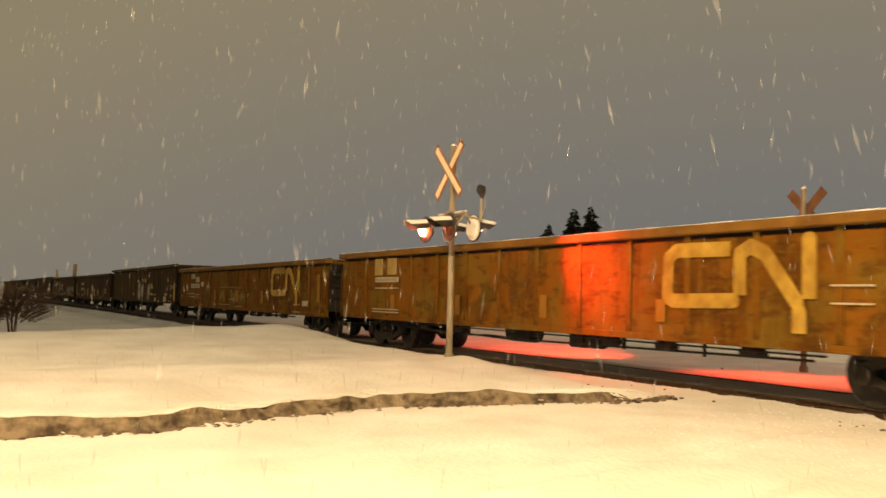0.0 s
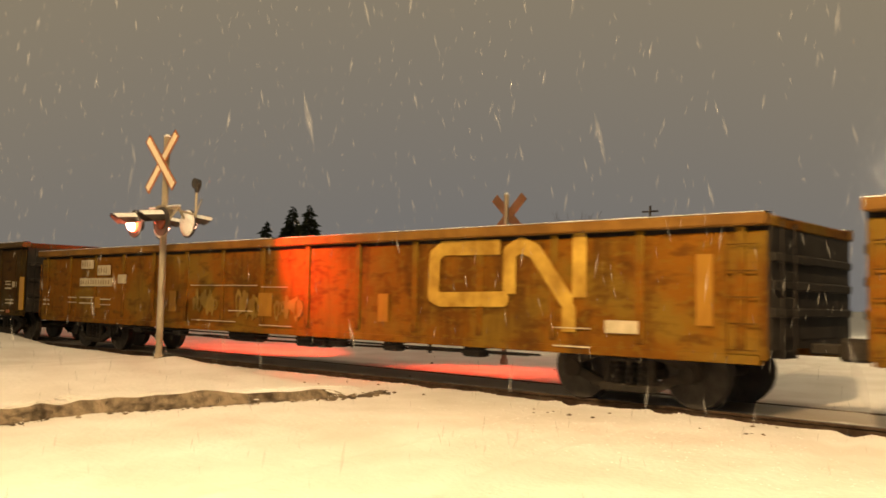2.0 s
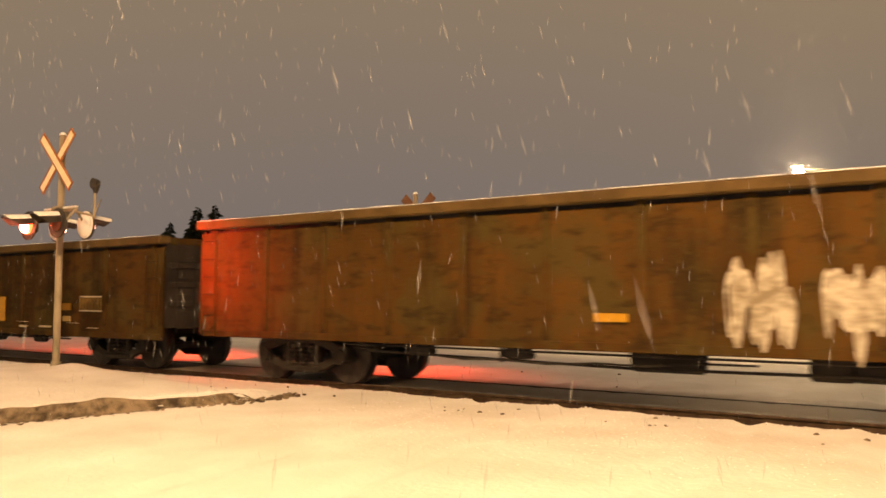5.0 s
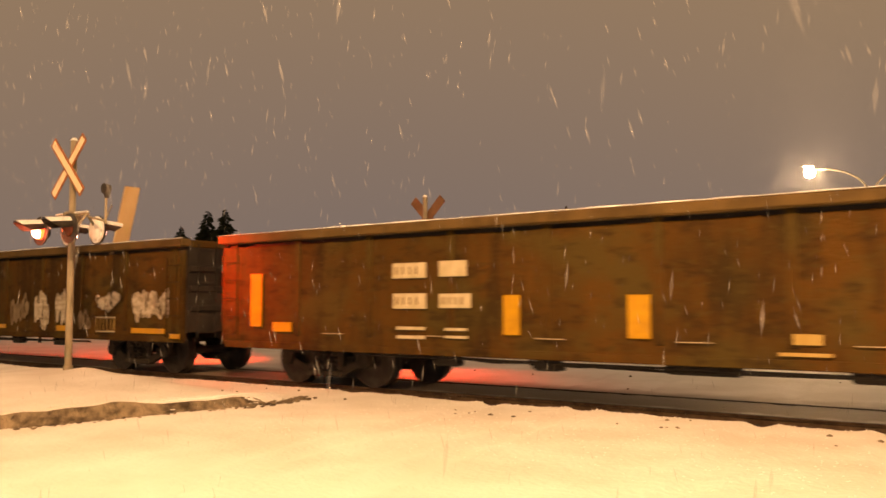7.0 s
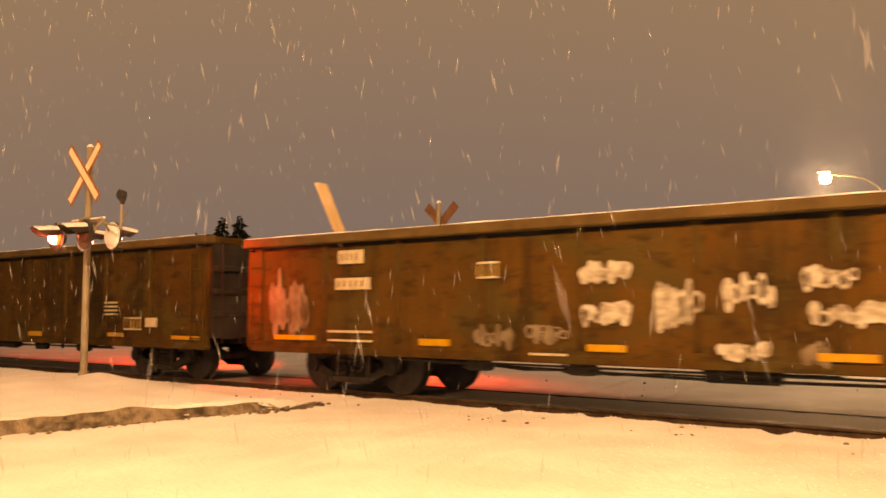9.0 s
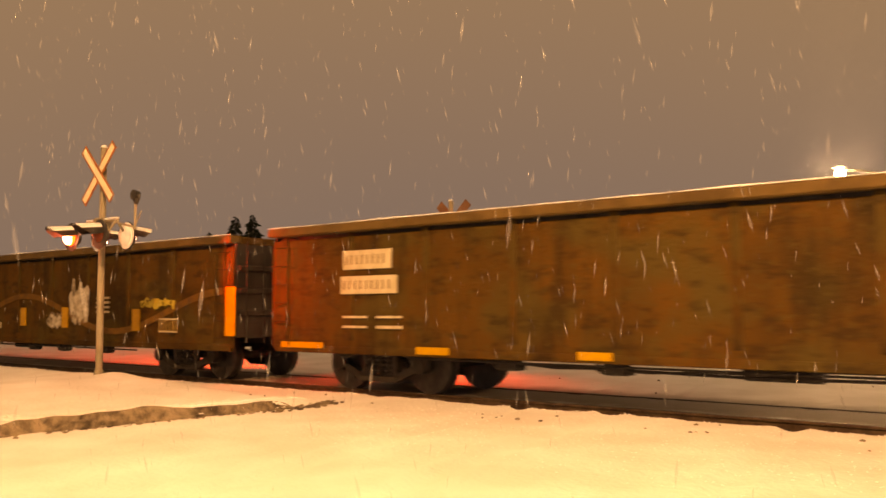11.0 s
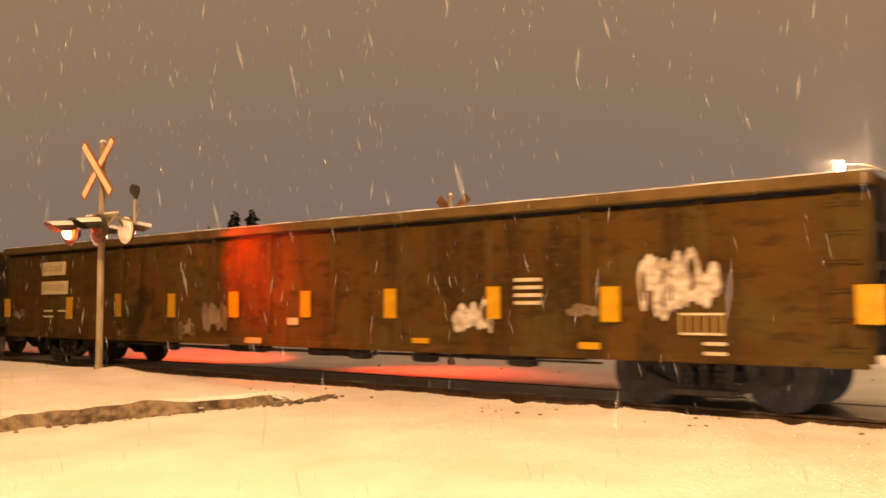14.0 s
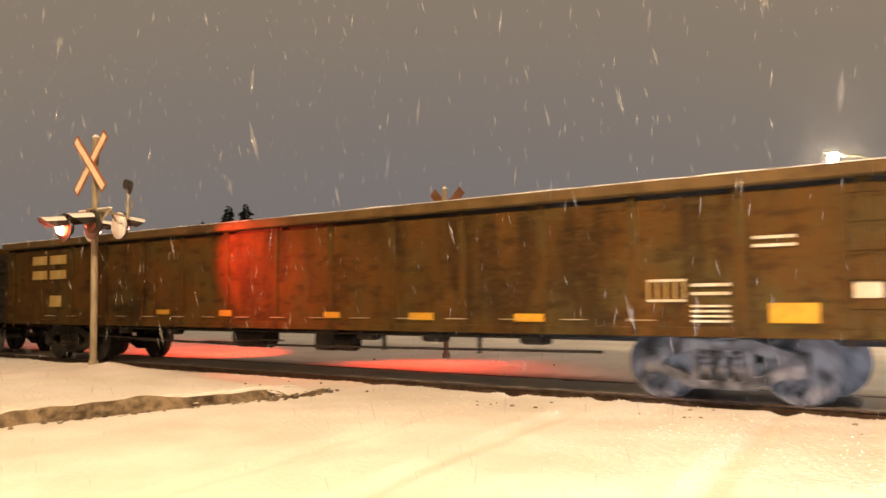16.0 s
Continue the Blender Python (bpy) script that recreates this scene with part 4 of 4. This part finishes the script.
near = crossing_signal(-14.07, 8.15, 0.22, 4.22, "crossing signal mast with white crossbuck and lit red lamps", "signwhite", "signred", -1)
bm = bmesh.new()
tube(bm, (-13.05, 8.15, 2.72), (-13.05, 8.15, 3.22), 0.022, seg=8)
tube(bm, (-13.55, 8.15, 2.86), (-13.05, 8.15, 2.76), 0.018, seg=8)
tube(bm, (-13.03, 8.15, 2.80), (-12.88, 8.15, 3.02), 0.010, seg=6)
finish("bell_bracket", bm, "galv", near)
bm = bmesh.new()
tube(bm, (-13.05, 8.10, 3.30), (-13.05, 8.20, 3.30), 0.088, 0.07, seg=18)
tube(bm, (-13.05, 8.16, 3.14), (-13.05, 8.16, 3.26), 0.03, 0.07, seg=12)
finish("bell", bm, "dark", near, "round dark crossing bell")
crossing_signal(-12.07, 15.5, 0.0, 3.82, "opposite crossing signal mast seen from its weathered back", "signwhite", "signback", 1)

# ---------------------------------------------------------------- far street lamp, trees, brush


def street_lamp(x, y, h, arm):
    sl = tagged(new("street_lamp"), "tall twin-armed street lamp, glowing warm white", "street lamp")
    bm = bmesh.new()
    tube(bm, (x, y, -0.7), (x, y, h - 1.5), 0.11, 0.06, seg=12)
    finish("pole", bm, "galv", sl)
    for s in (-1, 1):
        bm = bmesh.new()
        pts = [(x + s * arm * (1 - math.cos(a)), y, h - 1.5 + 1.5 * math.sin(a)) for a in np.linspace(0, math.pi / 2, 12)]
        for a, b in zip(pts, pts[1:]):
            tube(bm, a, b, 0.04, 0.036, seg=8)
        finish("arm", bm, "galv", sl)
        bm = bmesh.new()
        box(bm, x + s * (arm + 0.25) - 0.3, x + s * (arm + 0.25) + 0.2, y - 0.12, y + 0.12, h + 0.14, h + 0.20, 0.02)
        head = finish("lamp_head", bm, "galv", sl)
        bm = bmesh.new()
        r = bmesh.ops.create_uvsphere(bm, u_segments=16, v_segments=10, radius=0.23)
        bmesh.ops.translate(bm, vec=(x + s * (arm + 0.25), y, h - 0.12), verts=r["verts"])
        finish("bulb", bm, "bulb", head, "glowing lamp globe", True)


street_lamp(-7.30, 40.0, 7.30, 2.2)


def spruce(x, y, h, seed):
    rng = random.Random(seed)
    t = tagged(new("spruce_tree"), "dark snow-dusted spruce silhouette beyond the railway", "tree", "far spruces")
    bm = bmesh.new()
    tube(bm, (x, y, -0.8), (x, y, h * 0.97), h * 0.022, 0.02, seg=8)
    finish("trunk", bm, "bark", t)
    bm = bmesh.new()
    layers = int(h * 3.2)
    for k in range(layers):
        f = k / layers
        z = h * (0.10 + 0.88 * f)
        R = h * 0.34 * (1 - f) ** 0.75 + 0.15
        for q in range(12):
            a = rng.uniform(0, 2 * math.pi)
            r = R * rng.uniform(0.55, 1.15)
            d = Vector((math.cos(a), math.sin(a), 0))
            side = Vector((-d.y, d.x, 0)) * r * 0.24
            o = Vector((x, y, z + rng.uniform(-0.15, 0.15)))
            tip = o + d * r + Vector((0, 0, -0.28 * r))
            mid = o + d * r * 0.55 + Vector((0, 0, -0.06 * r))
            vs = [bm.verts.new(v) for v in (o, mid + side, tip, mid - side, mid + Vector((0, 0, -0.25 * r)))]
            for tri in ((0, 1, 4), (1, 2, 4), (2, 3, 4), (3, 0, 4), (0, 3, 2), (0, 2, 1)):
                bm.faces.new([vs[i] for i in tri])
    finish("crown", bm, "needle", t)


spruce(-73.7, 60, 12.0, 1)
spruce(-76.5, 60, 12.0, 2)
spruce(-78.0, 61, 9.6, 5)
spruce(-81.3, 60, 10.6, 3)


def utility_pole(x, y, h):
    p = tagged(new("utility_pole"), "far wooden utility pole with a short crossarm", "utility pole")
    bm = bmesh.new()
    tube(bm, (x, y, -0.8), (x, y, h), 0.16, 0.10, seg=10)
    finish("pole", bm, "bark", p)
    bm = bmesh.new()
    box(bm, x - 0.8, x + 0.8, y - 0.06, y + 0.06, h - 0.6, h - 0.45, 0.02)
    finish("crossarm", bm, "bark", p)


utility_pole(-38.2, 70, 10.4)


def bare_tree(x, y, h, r, seed, label, twigs):
    rng = random.Random(seed)
    t = tagged(new("bare_bush"), label, "bush")
    bm = bmesh.new()
    for k in range(5):
        a = rng.uniform(0, 6.28)
        tube(bm, (x, y, -0.8), (x + 0.4 * r * math.cos(a), y + 0.4 * r * math.sin(a), h * 0.6), 0.05, 0.02, seg=6)
    finish("stems", bm, "bark", t)
    vs, fs = [], []
    for k in range(twigs):
        a, q = rng.uniform(0, 6.28), rng.uniform(0, 1)
        f = rng.uniform(0.1, 1) ** 0.5
        o = Vector((x + r * 0.5 * f * math.cos(a), y + r * 0.5 * f * math.sin(a), h * (0.15 + 0.55 * q)))
        e = o + Vector((math.cos(a) * r * 0.45, math.sin(a) * r * 0.45, h * rng.uniform(0.1, 0.32)))
        b = len(vs)
        vs += [o + Vector(v) * 0.02 for v in ((1, 0, 0), (-0.5, 0.87, 0), (-0.5, -0.87, 0))] + [e + Vector(v) * 0.012 for v in ((1, 0, 0), (-0.5, 0.87, 0), (-0.5, -0.87, 0))]
        fs += [(b, b + 1, b + 4, b + 3), (b + 1, b + 2, b + 5, b + 4), (b + 2, b, b + 3, b + 5), (b + 3, b + 4, b + 5)]
    me = bpy.data.meshes.new("crown")
    me.from_pydata(vs, [], fs)
    me.materials.append(M["twig"])
    put("crown", me, t)


bare_tree(-46.0, 70, 10.5, 3.0, 3, "far bare treetop above the train", 260)
bare_tree(-43.0, 71, 9.9, 2.4, 4, "far bare treetop above the train", 200)
for k, (bx, by) in enumerate(((-31, 0.6), (-32, 1.9), (-30.5, -0.8))):
    bare_tree(bx, by, 1.75 - 0.2 * k, 1.6, 10 + k, "dark bare brush behind the snowbank", 420)
bm = bmesh.new()
bmesh.ops.create_uvsphere(bm, u_segments=12, v_segments=8, radius=0.55)
bmesh.ops.scale(bm, vec=(1, 1.6, 0.5), verts=bm.verts)
bmesh.ops.translate(bm, vec=(-260, 20, 3.7), verts=bm.verts)
yard = tagged(new("yard_light"), "distant white yard light on a pole", "yard light")
finish("globe", bm, "yard", yard)
bm = bmesh.new()
tube(bm, (-260, 20, -1), (-260, 20, 3.5), 0.15, 0.12, seg=8)
finish("pole", bm, "bark", yard)


def falling_snow(name, count, seed, wind, spread=(-16, 3, -1, 9.6, 6)):
    """Loose flakes drifting down as one drifting cloud; kept clear of the camera."""
    rng = random.Random(seed)
    bm_v, bm_f = [], []
    fall = 16 * -wind[2] + 3
    d = Vector(wind).normalized()
    while len(bm_v) < count * (4 if spread[2] > 20 else 6):
        x, y = rng.uniform(*spread[:2]), rng.uniform(*spread[2:4])
        if spread[2] > 20:
            # a dense column packed round the far lamp, added to imitate its halo
            x, y = rng.gauss((spread[0] + spread[1]) / 2, 1.1), rng.gauss((spread[2] + spread[3]) / 2, 1.1)
        p = Vector((x, y, rng.uniform(-0.5, spread[4] + fall)))
        p -= Vector((d.x / -d.z, d.y / -d.z, 0)) * p.z * -1 * -1
        c = Vector((0, 0, CAM_Z)) - p
        if (c - d * c.dot(d)).length < 1.1:
            continue
        if spread[2] > 20:
            r = rng.uniform(0.005, 0.010)
            b = len(bm_v)
            bm_v += [p + Vector(v) for v in ((r, 0, -r), (-r, r, -r), (-r, -r, -r), (0, 0, 5 * r))]
            bm_f += [(b, b + 1, b + 2), (b, b + 1, b + 3), (b + 1, b + 2, b + 3), (b + 2, b, b + 3)]
            continue
        r = rng.uniform(0.0032, 0.0085) if rng.random() < 0.92 else rng.uniform(0.0085, 0.014)
        b = len(bm_v)
        for v in ((r, 0, 0), (-r, 0, 0), (0, r, 0), (0, -r, 0), -6 * r * d, 6 * r * d):
            bm_v.append(p + Vector(v))
        bm_f += [(b + i, b + j, b + k) for i, j, k in ((0, 2, 4), (2, 1, 4), (1, 3, 4), (3, 0, 4), (2, 0, 5), (1, 2, 5), (3, 1, 5), (0, 3, 5))]
    me = bpy.data.meshes.new(name)
    me.from_pydata(bm_v, [], bm_f)
    me.materials.append(M["flake"])
    ob = tagged(put(name, me), "falling snowflakes drifting through the lamplight", "snowfall", kind="stuff")
    FLAKES.append((ob, Vector(wind)))


FLAKES = []
falling_snow("snowfall", 19000, 1, (0.75, 0.2, -2.9))
falling_snow("snowfall", 19000, 2, (-0.2, -0.3, -3.2))
# extra flakes that stand in for the glow round the far lamp
falling_snow("snowfall", 130000, 3, (-0.05, 0.0, -2.6), (-12.4, -7.1, 37.6, 42.4, 9))


def passing_car():
    """A dark car coming up the road behind the camera; its headlamps rake over the snow."""
    car = tagged(new("car"), "dark saloon car with lit headlamps coming up the snowy road", "car")
    bm = bmesh.new()
    box(bm, -0.88, 0.88, -2.2, 2.2, 0.28, 0.92, 0.10)
    finish("body", bm, "car_paint", car)
    bm = bmesh.new()
    vs = box(bm, -0.76, 0.76, -1.5, 0.95, 0.90, 1.45)
    for v in vs:
        if v.co.z > 1.2:
            v.co.x *= 0.8
            v.co.y = v.co.y * 0.6 - 0.15
    finish("cabin", bm, "car_glass", car, "dark glazed cabin")
    for x in (-0.78, 0.78):
        for y in (-1.35, 1.35):
            bm = bmesh.new()
            tube(bm, (-0.10, 0, 0), (0.10, 0, 0), 0.32, seg=20)
            tube(bm, (-0.115, 0, 0), (0.115, 0, 0), 0.18, seg=12)
            w = finish("wheel", bm, "tyre", car)
            w.matrix_basis = pose(x, y, 0.32)
            ROAD_WHEELS.append(w)
    for x in (-0.62, 0.62):
        bm = bmesh.new()
        ring = [[bm.verts.new((x + r * math.cos(a), yy, 0.66 + r * math.sin(a) - dz)) for a in np.linspace(0, 2 * math.pi, 20, endpoint=False)] for yy, r, dz in ((2.2, 0.10, 0), (2.56, 0.10, 0.075))]
        for q in range(20):
            bm.faces.new((ring[0][q], ring[0][(q + 1) % 20], ring[1][(q + 1) % 20], ring[1][q]))
        shell = finish("headlamp", bm, "dark", car)
        bm = bmesh.new()
        tube(bm, (x, 2.205, 0.66), (x, 2.215, 0.66), 0.085, seg=20)
        finish("lens", bm, "headlamp", shell, "lit white headlamp")
    return car


ROAD_WHEELS = []
CAR = passing_car()

# ---------------------------------------------------------------- what moves


def motions():
    for car, n in CARS:
        walk(car, [(t, pose(car_end_x(n, t), SIDE_Y, 0)) for t in (0, 4, 8, 12, 16)])
    turn = math.degrees(SPEED / 0.457)
    for w in WHEELS:
        x = w.matrix_basis.translation.x
        walk(w, [(k / 15, pose(x, 0, 0.457, 0, turn * k / 15, 0)) for k in range(241)])
    walk(CAR, [(t, pose(4.2 - 2.64 * (t - 16), -5.5 + 5.94 * (t - 16), height(4.2, -5.5) + 0.02, 0, 0, 24)) for t in (0, 4, 8, 12, 16)])
    spin = math.degrees(6.5 / 0.32)
    for w in ROAD_WHEELS:
        p = w.matrix_basis.translation.copy()
        walk(w, [(k / 15, pose(*p, -spin * k / 15, 0, 0)) for k in range(241)])
    for ob, wind in FLAKES:
        walk(ob, [(t, Matrix.Translation(wind * t)) for t in (0, 4, 8, 12, 16)])


motions()
